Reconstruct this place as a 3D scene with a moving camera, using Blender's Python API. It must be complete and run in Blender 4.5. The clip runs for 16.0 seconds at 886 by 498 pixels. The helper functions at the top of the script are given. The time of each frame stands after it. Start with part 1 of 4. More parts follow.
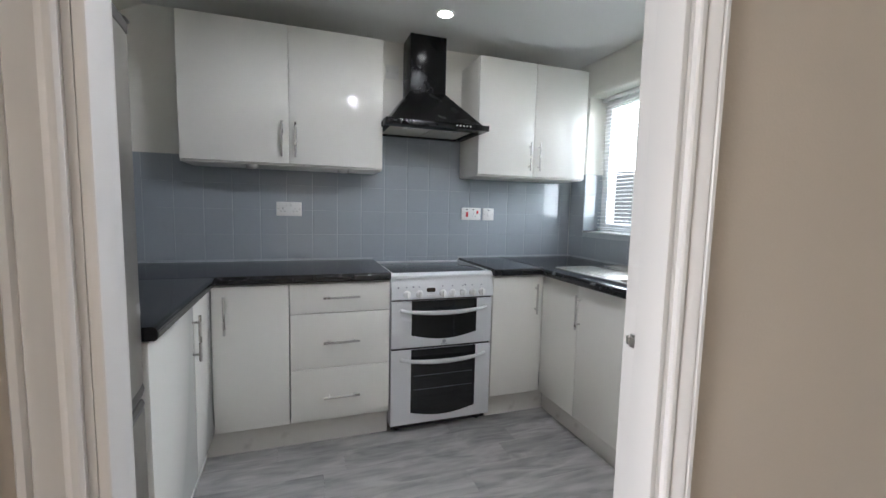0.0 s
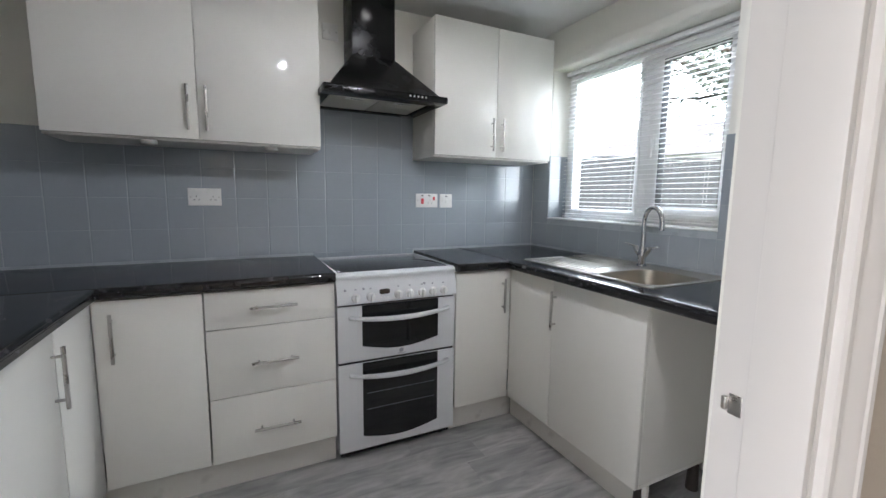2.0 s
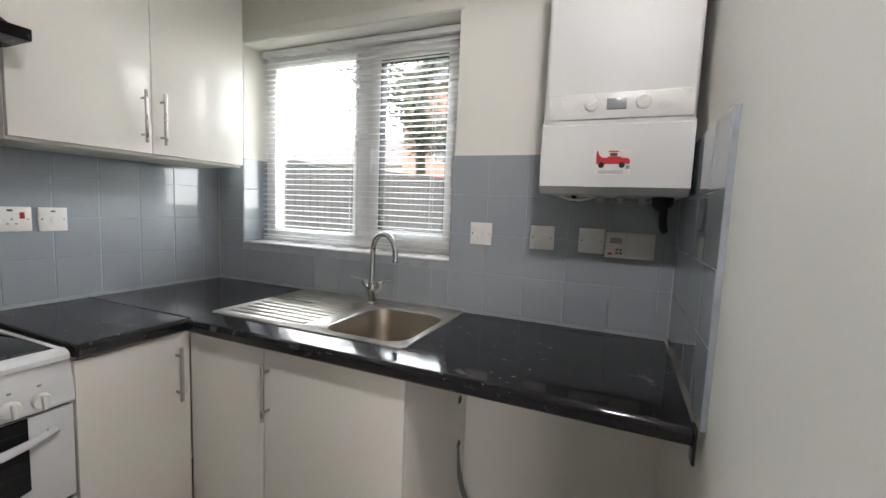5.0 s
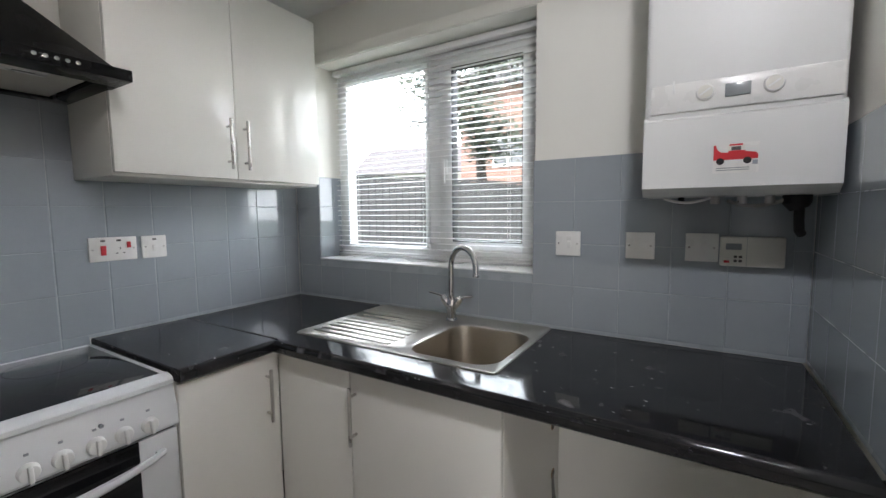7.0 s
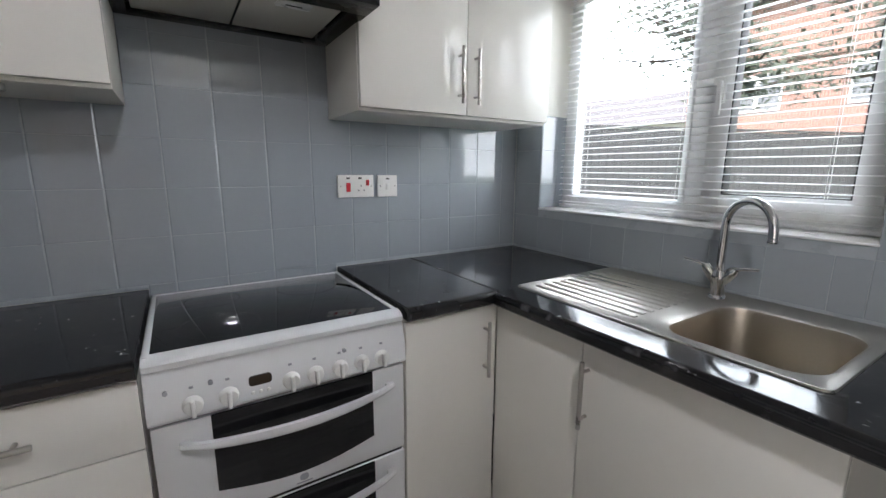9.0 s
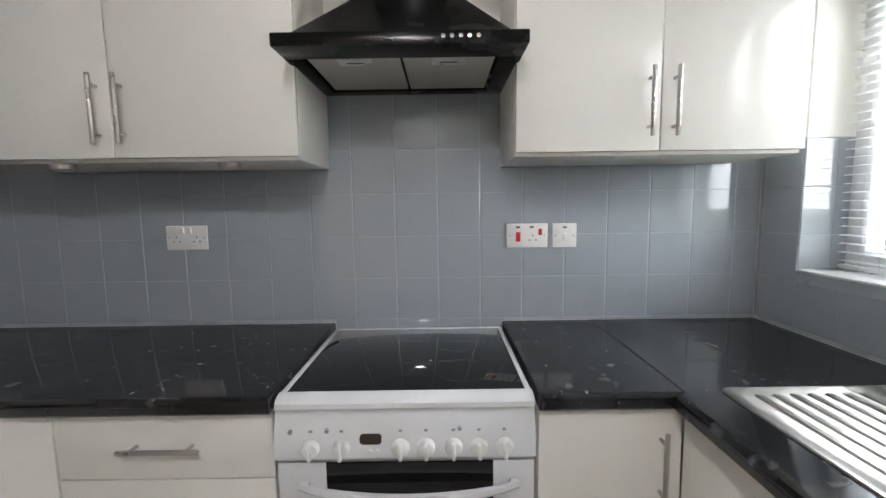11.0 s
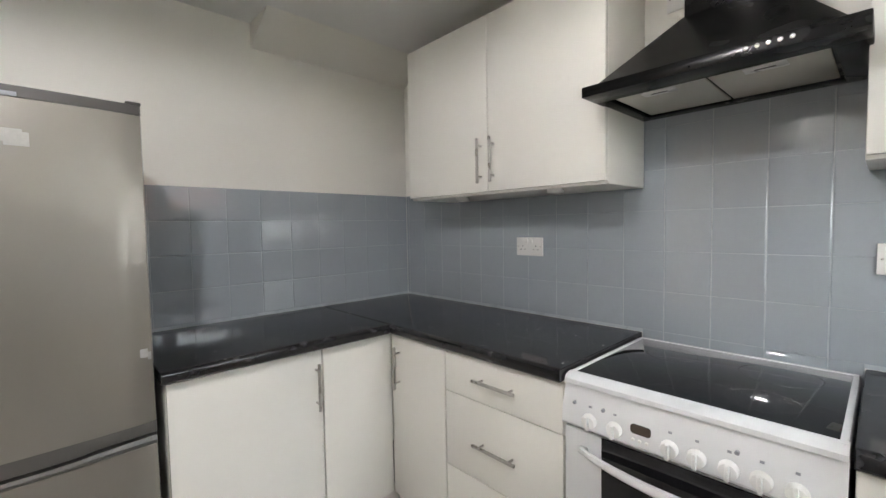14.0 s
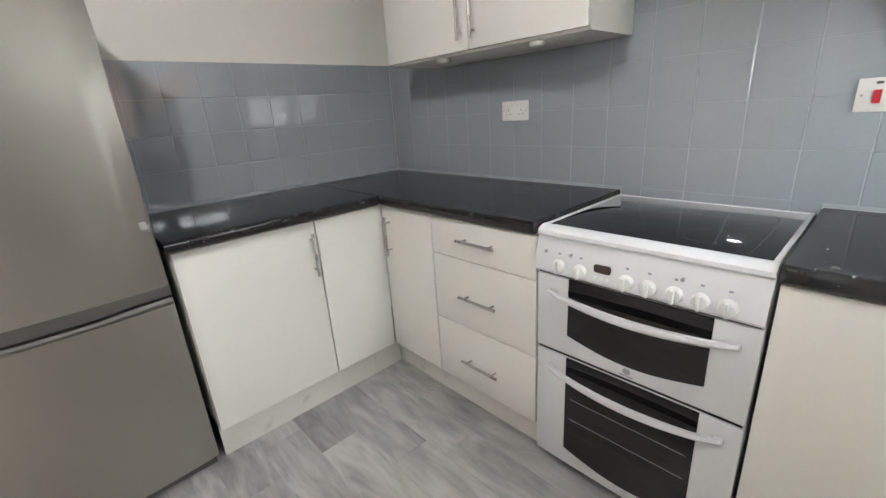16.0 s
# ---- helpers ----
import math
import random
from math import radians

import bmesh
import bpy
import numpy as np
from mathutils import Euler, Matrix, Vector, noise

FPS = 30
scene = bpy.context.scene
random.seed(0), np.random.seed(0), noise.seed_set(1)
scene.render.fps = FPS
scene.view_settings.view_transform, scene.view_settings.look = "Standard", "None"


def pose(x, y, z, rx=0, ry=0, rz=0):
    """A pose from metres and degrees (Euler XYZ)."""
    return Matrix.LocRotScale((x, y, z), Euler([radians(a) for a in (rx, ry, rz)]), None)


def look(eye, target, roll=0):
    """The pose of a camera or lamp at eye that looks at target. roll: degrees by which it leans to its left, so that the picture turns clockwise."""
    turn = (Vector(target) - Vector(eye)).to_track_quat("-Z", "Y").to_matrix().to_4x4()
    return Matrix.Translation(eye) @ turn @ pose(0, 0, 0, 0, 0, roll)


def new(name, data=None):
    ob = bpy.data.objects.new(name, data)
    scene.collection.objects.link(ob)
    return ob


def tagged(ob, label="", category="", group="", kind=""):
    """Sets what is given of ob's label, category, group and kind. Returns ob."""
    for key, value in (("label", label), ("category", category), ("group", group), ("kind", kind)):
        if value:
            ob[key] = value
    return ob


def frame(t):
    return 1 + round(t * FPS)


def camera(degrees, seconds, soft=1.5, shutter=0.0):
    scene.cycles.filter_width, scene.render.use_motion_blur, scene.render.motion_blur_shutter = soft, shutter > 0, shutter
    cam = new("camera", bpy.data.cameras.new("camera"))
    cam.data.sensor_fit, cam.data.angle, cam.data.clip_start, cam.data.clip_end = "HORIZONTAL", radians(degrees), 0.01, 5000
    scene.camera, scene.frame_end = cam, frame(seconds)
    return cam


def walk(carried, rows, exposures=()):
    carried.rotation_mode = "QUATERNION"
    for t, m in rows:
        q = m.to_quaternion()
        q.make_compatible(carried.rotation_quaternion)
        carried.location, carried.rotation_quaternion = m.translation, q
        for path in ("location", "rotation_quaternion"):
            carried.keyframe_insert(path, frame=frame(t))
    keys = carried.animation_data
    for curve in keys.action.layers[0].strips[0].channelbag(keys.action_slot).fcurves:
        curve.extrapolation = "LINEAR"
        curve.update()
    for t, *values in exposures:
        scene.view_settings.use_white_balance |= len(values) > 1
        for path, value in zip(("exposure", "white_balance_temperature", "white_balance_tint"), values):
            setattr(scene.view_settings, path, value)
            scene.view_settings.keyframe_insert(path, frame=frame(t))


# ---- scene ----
cam = camera(93.7, 16.0)
PATH = [
    (0, (-0.458, -2.75, 1.262), (0.191, -0.868, 1.072), 1.3),
    (0.5, (-0.422, -2.72, 1.264), (0.168, -0.817, 1.081), 0.7),
    (1, (-0.393, -2.667, 1.26), (0.239, -0.779, 1.074), 1.3),
    (1.5, (-0.385, -2.555, 1.251), (0.358, -0.707, 1.073), 1.4),
    (2, (-0.374, -2.414, 1.257), (0.502, -0.634, 1.009), 0.7),
    (2.5, (-0.305, -2.29, 1.24), (0.692, -0.581, 0.952), 0.1),
    (3, (-0.208, -2.19, 1.249), (0.958, -0.594, 0.944), -0.3),
    (3.5, (-0.14, -2.071, 1.262), (1.257, -0.674, 0.951), 0.1),
    (4, (-0.074, -1.972, 1.281), (1.553, -0.847, 0.986), 1.4),
    (4.5, (-0.041, -1.93, 1.301), (1.748, -1.071, 1.057), 2.3),
    (4.7, (-0.026, -1.932, 1.315), (1.805, -1.153, 1.117), 2.4),
    (6.8, (0.014, -1.852, 1.362), (1.76, -0.889, 1.203), -0.3),
    (7, (0.03, -1.824, 1.357), (1.729, -0.785, 1.178), -0.6),
    (7.5, (0.064, -1.756, 1.337), (1.634, -0.536, 1.119), -1.5),
    (8, (0.097, -1.681, 1.309), (1.522, -0.316, 0.988), -0.8),
    (8.5, (0.106, -1.613, 1.299), (1.373, -0.1, 0.972), -0.0),
    (9, (0.099, -1.571, 1.298), (1.156, 0.085, 0.924), 0.3),
    (9.5, (0.15, -1.501, 1.306), (0.964, 0.294, 0.968), 0.4),
    (9.7, (0.176, -1.473, 1.316), (0.882, 0.378, 1.047), -0.2),
    (11.8, (0.489, -1.538, 1.347), (-0.004, 0.391, 1.163), -1.0),
    (12, (0.502, -1.558, 1.336), (-0.128, 0.334, 1.179), -1.0),
    (12.5, (0.582, -1.606, 1.33), (-0.378, 0.142, 1.185), -0.8),
    (13, (0.628, -1.638, 1.33), (-0.522, -0.007, 1.2), -1.3),
    (13.5, (0.613, -1.634, 1.329), (-0.61, -0.055, 1.232), -2.1),
    (14, (0.634, -1.654, 1.342), (-0.823, -0.288, 1.237), -1.0),
    (14.5, (0.658, -1.665, 1.33), (-0.94, -0.477, 1.15), 0.1),
    (15, (0.683, -1.684, 1.306), (-0.974, -0.612, 0.983), 0.7),
    (15.5, (0.704, -1.665, 1.286), (-0.884, -0.553, 0.796), 0.1),
    (16, (0.722, -1.64, 1.271), (-0.684, -0.367, 0.635), -3.9),
]
EXPOSURES = [(0.0, 1.9, 5850, 13), (3.0, 1.8, 6150, 15), (4.5, 1.72, 6550, 16), (7.0, 1.5, 6200, 15), (9.7, 1.6, 6150, 16), (11.8, 2.1, 6400, 15), (16.0, 2.36, 6440, 14)]
walk(cam, [(t, look(eye, target, roll)) for t, eye, target, roll in PATH], EXPOSURES)

# ---- light ----
world = bpy.data.worlds.new("sky")
scene.world = world
world.use_nodes = True
wn = world.node_tree.nodes
sky = wn.new("ShaderNodeTexSky")
sky.sky_type = "NISHITA"
sky.sun_disc = False
sky.sun_elevation = radians(48)
sky.sun_rotation = radians(240)
sky.air_density = 1.0
sky.dust_density = 4.0
sky.ozone_density = 0.6
wn["Background"].inputs[1].default_value = 0.2
world.node_tree.links.new(sky.outputs[0], wn["Background"].inputs[0])


def lamp(name, kind, m, energy, colour):
    data = bpy.data.lights.new(name, kind)
    data.energy, data.color = energy, colour
    ob = new(name, data)
    ob.matrix_world = m
    return ob


sun = lamp("sun", "SUN", look((-7, -4, 9), (0, 0, 0)), 2.2, (1.0, 0.96, 0.9))
sun.data.angle = radians(20)
skylight = lamp("window_skylight", "AREA", look((3.0, -0.1, 2.95), (0.5, -0.95, 1.0)), 52, (0.87, 0.955, 1.0))
skylight.data.shape, skylight.data.size, skylight.data.size_y = "RECTANGLE", 2.1, 1.8
# fill lamp added in the unseen hall, no source known there
hall_fill = lamp("hall_fill_light", "AREA", look((-2.57, -3.1, 1.2), (0.4, -2.4, 0.9)), 11.5, (1.0, 0.985, 0.96))
hall_fill.data.shape, hall_fill.data.size, hall_fill.data.size_y = "RECTANGLE", 0.75, 1.7
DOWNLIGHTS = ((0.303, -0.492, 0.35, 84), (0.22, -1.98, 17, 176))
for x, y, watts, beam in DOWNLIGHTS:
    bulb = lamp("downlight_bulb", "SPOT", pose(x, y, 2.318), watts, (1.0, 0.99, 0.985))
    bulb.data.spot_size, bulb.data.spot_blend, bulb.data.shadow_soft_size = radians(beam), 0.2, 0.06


# ---- materials ----
def srgb(r, g, b):
    return tuple(((c / 255) / 12.92 if c / 255 <= 0.04045 else ((c / 255 + 0.055) / 1.055) ** 2.4) for c in (r, g, b))


def material(name, colour, rough=0.5, metal=0.0, vary=0.06, scale=6.0, fine=120.0, bump=0.05, rough_vary=0.08, coat=0.0, stretch=(1, 1, 1), spec=0.5):
    """Principled surface with a broad mottle, a fine grain and a small relief."""
    m = bpy.data.materials.new(name)
    m.use_nodes = True
    n, l = m.node_tree.nodes, m.node_tree.links
    p = n["Principled BSDF"]
    p.inputs["Metallic"].default_value = metal
    p.inputs["Coat Weight"].default_value = coat
    p.inputs["Coat Roughness"].default_value = 0.06
    p.inputs["Specular IOR Level"].default_value = spec
    tc = n.new("ShaderNodeTexCoord")
    mp = n.new("ShaderNodeMapping")
    mp.inputs["Scale"].default_value = stretch
    l.new(tc.outputs["Object"], mp.inputs["Vector"])
    big = n.new("ShaderNodeTexNoise")
    big.inputs["Scale"].default_value, big.inputs["Detail"].default_value = scale, 4
    small = n.new("ShaderNodeTexNoise")
    small.inputs["Scale"].default_value, small.inputs["Detail"].default_value = fine, 3
    l.new(mp.outputs[0], big.inputs["Vector"])
    l.new(mp.outputs[0], small.inputs["Vector"])
    mix = n.new("ShaderNodeMix")
    mix.data_type = "RGBA"
    mix.inputs["A"].default_value = (*[max(0, c * (1 - vary)) for c in colour], 1)
    mix.inputs["B"].default_value = (*[min(1, c * (1 + vary)) for c in colour], 1)
    add = n.new("ShaderNodeMath")
    add.operation = "MULTIPLY_ADD"
    add.inputs[1].default_value, add.inputs[2].default_value = 0.35, 0.0
    l.new(small.outputs["Fac"], add.inputs[0])
    mul = n.new("ShaderNodeMath")
    mul.operation = "MULTIPLY_ADD"
    mul.inputs[1].default_value = 0.65
    l.new(big.outputs["Fac"], mul.inputs[0])
    l.new(add.outputs[0], mul.inputs[2])
    l.new(mul.outputs[0], mix.inputs["Factor"])
    l.new(mix.outputs["Result"], p.inputs["Base Color"])
    rg = n.new("ShaderNodeMapRange")
    rg.inputs["From Min"].default_value, rg.inputs["From Max"].default_value = 0.3, 0.7
    rg.inputs["To Min"].default_value, rg.inputs["To Max"].default_value = max(0.02, rough - rough_vary), min(1, rough + rough_vary)
    l.new(big.outputs["Fac"], rg.inputs["Value"])
    l.new(rg.outputs[0], p.inputs["Roughness"])
    if bump:
        b = n.new("ShaderNodeBump")
        b.inputs["Strength"].default_value, b.inputs["Distance"].default_value = bump, 0.004
        l.new(small.outputs["Fac"], b.inputs["Height"])
        l.new(b.outputs[0], p.inputs["Normal"])
    return m


def noise_over(m, colour, scale, low, high, detail=5, rough=None, stretch=(1, 1, 1)):
    """Lays stains of another colour, with a shape of their own, over a material."""
    n, l = m.node_tree.nodes, m.node_tree.links
    p = n["Principled BSDF"]
    base = p.inputs["Base Color"].links[0].from_socket
    tc, mp = n.new("ShaderNodeTexCoord"), n.new("ShaderNodeMapping")
    mp.inputs["Scale"].default_value = stretch
    l.new(tc.outputs["Object"], mp.inputs["Vector"])
    t = n.new("ShaderNodeTexNoise")
    t.inputs["Scale"].default_value, t.inputs["Detail"].default_value = scale, detail
    l.new(mp.outputs[0], t.inputs["Vector"])
    r = n.new("ShaderNodeMapRange")
    r.inputs["From Min"].default_value, r.inputs["From Max"].default_value = low, high
    l.new(t.outputs["Fac"], r.inputs["Value"])
    mix = n.new("ShaderNodeMix")
    mix.data_type = "RGBA"
    mix.inputs["B"].default_value = (*colour, 1)
    l.new(r.outputs[0], mix.inputs["Factor"])
    l.new(base, mix.inputs["A"])
    l.new(mix.outputs["Result"], p.inputs["Base Color"])
    return m


WALL = material("cream_wall_paint", (0.83, 0.815, 0.75), 0.55, vary=0.025, scale=2.5, fine=220, bump=0.06)
CEIL = material("ceiling_paint", (0.80, 0.795, 0.77), 0.7, vary=0.03, scale=2, fine=160, bump=0.08)
HALL = material("beige_hall_paint", (0.58, 0.505, 0.415), 0.6, vary=0.05, scale=4, fine=150, bump=0.1)
GLOSSWOOD = material("white_gloss_woodwork", (0.70, 0.675, 0.645), 0.3, vary=0.004, scale=1.5, fine=60, bump=0.02, rough_vary=0.01)
DOORWHITE = material("white_door_paint", (0.80, 0.80, 0.80), 0.3, vary=0.02, scale=3, fine=90, bump=0.04, stretch=(1, 1, 0.15))
FRONT = material("white_cabinet_front", (0.83, 0.815, 0.76), 0.085, vary=0.015, scale=2, fine=40, bump=0.005, rough_vary=0.02, spec=0.32)
CARCASS = material("white_cabinet_board", (0.78, 0.76, 0.70), 0.4, vary=0.03, scale=3, fine=80, bump=0.02)
PLINTH = material("white_plinth_board", (0.74, 0.72, 0.67), 0.38, vary=0.04, scale=4, fine=90, bump=0.02)
noise_over(PLINTH, (0.45, 0.42, 0.37), 9, 0.62, 0.9)
WORKTOP = material("black_laminate_worktop", (0.012, 0.012, 0.0135), 0.085, vary=0.5, scale=9, fine=60, bump=0.008, rough_vary=0.04)
noise_over(WORKTOP, (0.06, 0.06, 0.063), 5, 0.56, 0.9, 8)
noise_over(WORKTOP, (0.13, 0.13, 0.135), 14, 0.62, 0.74, 9)
noise_over(WORKTOP, (0.4, 0.4, 0.4), 75, 0.70, 0.76, 2, stretch=(1, 0.5, 1))
EDGING = material("worn_black_edging", (0.014, 0.013, 0.014), 0.22, vary=0.15, scale=20, fine=120, bump=0.03)
noise_over(EDGING, (0.16, 0.15, 0.145), 38, 0.72, 0.86, 3)
TILE = material("grey_blue_painted_tile", (0.335, 0.368, 0.394), 0.06, vary=0.06, scale=5, fine=70, bump=0.008, rough_vary=0.02, coat=0.4)
GROUT = material("painted_grout", (0.39, 0.425, 0.45), 0.3, vary=0.15, scale=14, fine=150, bump=0.1)
BOWL = material("satin_sink_bowl_steel", (0.46, 0.41, 0.34), 0.38, 1.0, vary=0.12, scale=5, fine=200, bump=0.02, rough_vary=0.06)
BOILERWHITE = material("satin_white_casing", (0.72, 0.72, 0.70), 0.42, vary=0.015, scale=3, fine=80, bump=0.01, rough_vary=0.04)
ZONE = material("faint_hob_print", (0.03, 0.03, 0.03), 0.12, vary=0.1, bump=0.0)
STEEL = material("brushed_stainless_steel", (0.50, 0.475, 0.435), 0.3, 1.0, vary=0.06, scale=6, fine=300, bump=0.01, stretch=(1, 0.05, 1), rough_vary=0.06)
CHROME = material("chrome", (0.72, 0.72, 0.72), 0.06, 1.0, vary=0.02, bump=0.0, rough_vary=0.03)
NICKEL = material("brushed_nickel", (0.52, 0.50, 0.47), 0.3, 1.0, vary=0.05, scale=20, fine=300, bump=0.01)
BRASS = material("aged_brass", (0.36, 0.25, 0.10), 0.38, 1.0, vary=0.25, scale=30, fine=160, bump=0.04)
ENAMEL = material("white_enamel", (0.74, 0.75, 0.76), 0.18, vary=0.012, scale=3, fine=60, bump=0.006, rough_vary=0.04)
KNOBW = material("white_plastic", (0.80, 0.80, 0.78), 0.35, vary=0.02, scale=12, fine=120, bump=0.02)
PLATE = material("white_moulded_plastic", (0.78, 0.77, 0.74), 0.3, vary=0.02, scale=14, fine=120, bump=0.01)
OLDPLATE = material("aged_cream_plastic", (0.72, 0.70, 0.63), 0.4, vary=0.05, scale=14, fine=120, bump=0.02)
BLACKGLASS = material("black_ceramic_glass", (0.008, 0.008, 0.009), 0.03, vary=0.2, scale=8, fine=60, bump=0.0, rough_vary=0.01)
BLACKENAMEL = material("black_enamel", (0.006, 0.006, 0.006), 0.24, spec=0.22, vary=0.2, scale=6, fine=80, bump=0.01, rough_vary=0.06)
# near-black: shade of gaps and holes as colour, also plain dark parts
DARK = material("dark_gap_fill", (0.01, 0.01, 0.01), 0.7, vary=0.2, bump=0.0)
FILTER = material("aluminium_grease_filter", (0.60, 0.57, 0.50), 0.45, 0.35, vary=0.12, scale=10, fine=420, bump=0.35)
RED = material("red_plastic", (0.62, 0.03, 0.04), 0.35, vary=0.06, bump=0.0)
GREYSCREEN = material("grey_screen", (0.28, 0.30, 0.31), 0.2, vary=0.05, bump=0.0)
BROWNSCREEN = material("smoked_clock_window", (0.05, 0.035, 0.025), 0.15, vary=0.1, bump=0.0)
INK = material("grey_print", (0.32, 0.33, 0.36), 0.5, vary=0.05, bump=0.0)
SCUFF = material("white_label_residue", (0.46, 0.455, 0.44), 0.6, vary=0.15, scale=60, bump=0.1)
FRIDGE = material("silver_painted_steel", (0.335, 0.315, 0.28), 0.34, 0.75, vary=0.05, scale=3, fine=400, bump=0.02, rough_vary=0.05)
FRIDGEGRIP = material("grey_grip_plastic", (0.12, 0.115, 0.105), 0.4, 0.3, vary=0.08, scale=10, fine=120, bump=0.01)
FRIDGEDARK = material("dark_grey_plastic", (0.085, 0.08, 0.075), 0.42, vary=0.1, scale=10, fine=120, bump=0.02)
UPVC = material("white_window_plastic", (0.80, 0.80, 0.79), 0.3, vary=0.02, scale=5, fine=90, bump=0.01)
RUBBER = material("black_rubber", (0.015, 0.015, 0.015), 0.6, vary=0.2, bump=0.02)
HOSE = material("grey_hose", (0.17, 0.17, 0.16), 0.5, vary=0.12, scale=30, fine=150, bump=0.05)
WOODLEG = material("dark_brown_plastic_leg", (0.035, 0.025, 0.02), 0.5, vary=0.2, bump=0.02)
BOARD = material("raw_chipboard", (0.30, 0.20, 0.12), 0.7, vary=0.3, scale=80, bump=0.1)
FENCE = material("weathered_fence_board", (0.07, 0.07, 0.07), 0.8, vary=0.3, scale=3, fine=60, bump=0.2, stretch=(1, 1, 0.1))
ROOF = material("grey_roof_tile", (0.16, 0.15, 0.15), 0.8, vary=0.25, scale=4, fine=20, bump=0.3)
RENDER = material("pale_house_render", (0.62, 0.60, 0.57), 0.8, vary=0.08, scale=2, fine=40, bump=0.1)
BARK = material("bark", (0.09, 0.07, 0.055), 0.9, vary=0.4, scale=12, fine=60, bump=0.4)
LEAF = material("dark_leaf", (0.10, 0.12, 0.085), 0.6, vary=0.5, scale=3, fine=30, bump=0.0)
GRASS = material("grass", (0.07, 0.10, 0.045), 0.9, vary=0.4, scale=2, fine=60, bump=0.3)
DARKPANE = material("far_window_pane", (0.24, 0.25, 0.26), 0.08, vary=0.1, bump=0.0)


def brick_material():
    m = material("red_brick", (0.33, 0.185, 0.145), 0.85, vary=0.25, scale=3, fine=60, bump=0.1)
    n, l = m.node_tree.nodes, m.node_tree.links
    p = n["Principled BSDF"]
    base = p.inputs["Base Color"].links[0].from_socket
    tc, mp = n.new("ShaderNodeTexCoord"), n.new("ShaderNodeMapping")
    mp.inputs["Rotation"].default_value = (radians(90), 0, radians(90))
    l.new(tc.outputs["Object"], mp.inputs["Vector"])
    b = n.new("ShaderNodeTexBrick")
    b.inputs["Scale"].default_value = 1.0
    b.inputs["Brick Width"].default_value, b.inputs["Row Height"].default_value, b.inputs["Mortar Size"].default_value = 0.225, 0.075, 0.006
    b.inputs["Mortar"].default_value = (0.4, 0.36, 0.32, 1)
    l.new(mp.outputs[0], b.inputs["Vector"])
    l.new(base, b.inputs["Color1"])
    b.inputs["Color2"].default_value = (0.36, 0.2, 0.155, 1)
    l.new(b.outputs["Color"], p.inputs["Base Color"])
    return m


BRICK = brick_material()


def vinyl_material():
    """Grey wood-effect vinyl: long grain along x, tone varied from plank to plank."""
    m = bpy.data.materials.new("grey_wood_vinyl")
    m.use_nodes = True
    n, l = m.node_tree.nodes, m.node_tree.links
    p = n["Principled BSDF"]
    tc, info = n.new("ShaderNodeTexCoord"), n.new("ShaderNodeObjectInfo")
    add = n.new("ShaderNodeVectorMath")
    add.operation = "MULTIPLY_ADD"
    comb = n.new("ShaderNodeCombineXYZ")
    l.new(info.outputs["Random"], comb.inputs[0])
    l.new(info.outputs["Random"], comb.inputs[1])
    add.inputs[1].default_value = (37, 23, 0)
    l.new(comb.outputs[0], add.inputs[0])
    l.new(tc.outputs["Object"], add.inputs[2])
    mp = n.new("ShaderNodeMapping")
    mp.inputs["Scale"].default_value = (1.0, 3.6, 1)
    l.new(add.outputs[0], mp.inputs["Vector"])
    a = n.new("ShaderNodeTexNoise")
    a.inputs["Scale"].default_value, a.inputs["Detail"].default_value, a.inputs["Distortion"].default_value = 3.2, 7, 1.2
    b = n.new("ShaderNodeTexNoise")
    b.inputs["Scale"].default_value, b.inputs["Detail"].default_value = 15, 6
    l.new(mp.outputs[0], a.inputs["Vector"])
    mp2 = n.new("ShaderNodeMapping")
    mp2.inputs["Scale"].default_value = (0.4, 2.4, 1)
    l.new(add.outputs[0], mp2.inputs["Vector"])
    l.new(mp2.outputs[0], b.inputs["Vector"])
    s = n.new("ShaderNodeMath")
    s.operation = "MULTIPLY_ADD"
    s.inputs[1].default_value, s.inputs[2].default_value = 0.25, 0.08
    l.new(b.outputs["Fac"], s.inputs[0])
    s2 = n.new("ShaderNodeMath")
    s2.operation = "MULTIPLY_ADD"
    s2.inputs[1].default_value = 0.75
    l.new(a.outputs["Fac"], s2.inputs[0])
    l.new(s.outputs[0], s2.inputs[2])
    s3 = n.new("ShaderNodeMath")
    s3.operation = "MULTIPLY_ADD"
    s3.inputs[1].default_value, s3.inputs[2].default_value = 0.16, -0.08
    l.new(info.outputs["Random"], s3.inputs[0])
    s4 = n.new("ShaderNodeMath")
    l.new(s2.outputs[0], s4.inputs[0])
    l.new(s3.outputs[0], s4.inputs[1])
    ramp = n.new("ShaderNodeValToRGB")
    e = ramp.color_ramp.elements
    e[0].position, e[0].color = 0.33, (0.19, 0.188, 0.188, 1)
    e[1].position, e[1].color = 0.74, (0.56, 0.546, 0.53, 1)
    mid = e.new(0.53)
    mid.color = (0.35, 0.344, 0.338, 1)
    l.new(s4.outputs[0], ramp.inputs[0])
    l.new(ramp.outputs[0], p.inputs["Base Color"])
    p.inputs["Roughness"].default_value = 0.38
    bp = n.new("ShaderNodeBump")
    bp.inputs["Strength"].default_value, bp.inputs["Distance"].default_value = 0.12, 0.003
    l.new(b.outputs["Fac"], bp.inputs["Height"])
    l.new(bp.outputs[0], p.inputs["Normal"])
    return m


VINYL = vinyl_material()


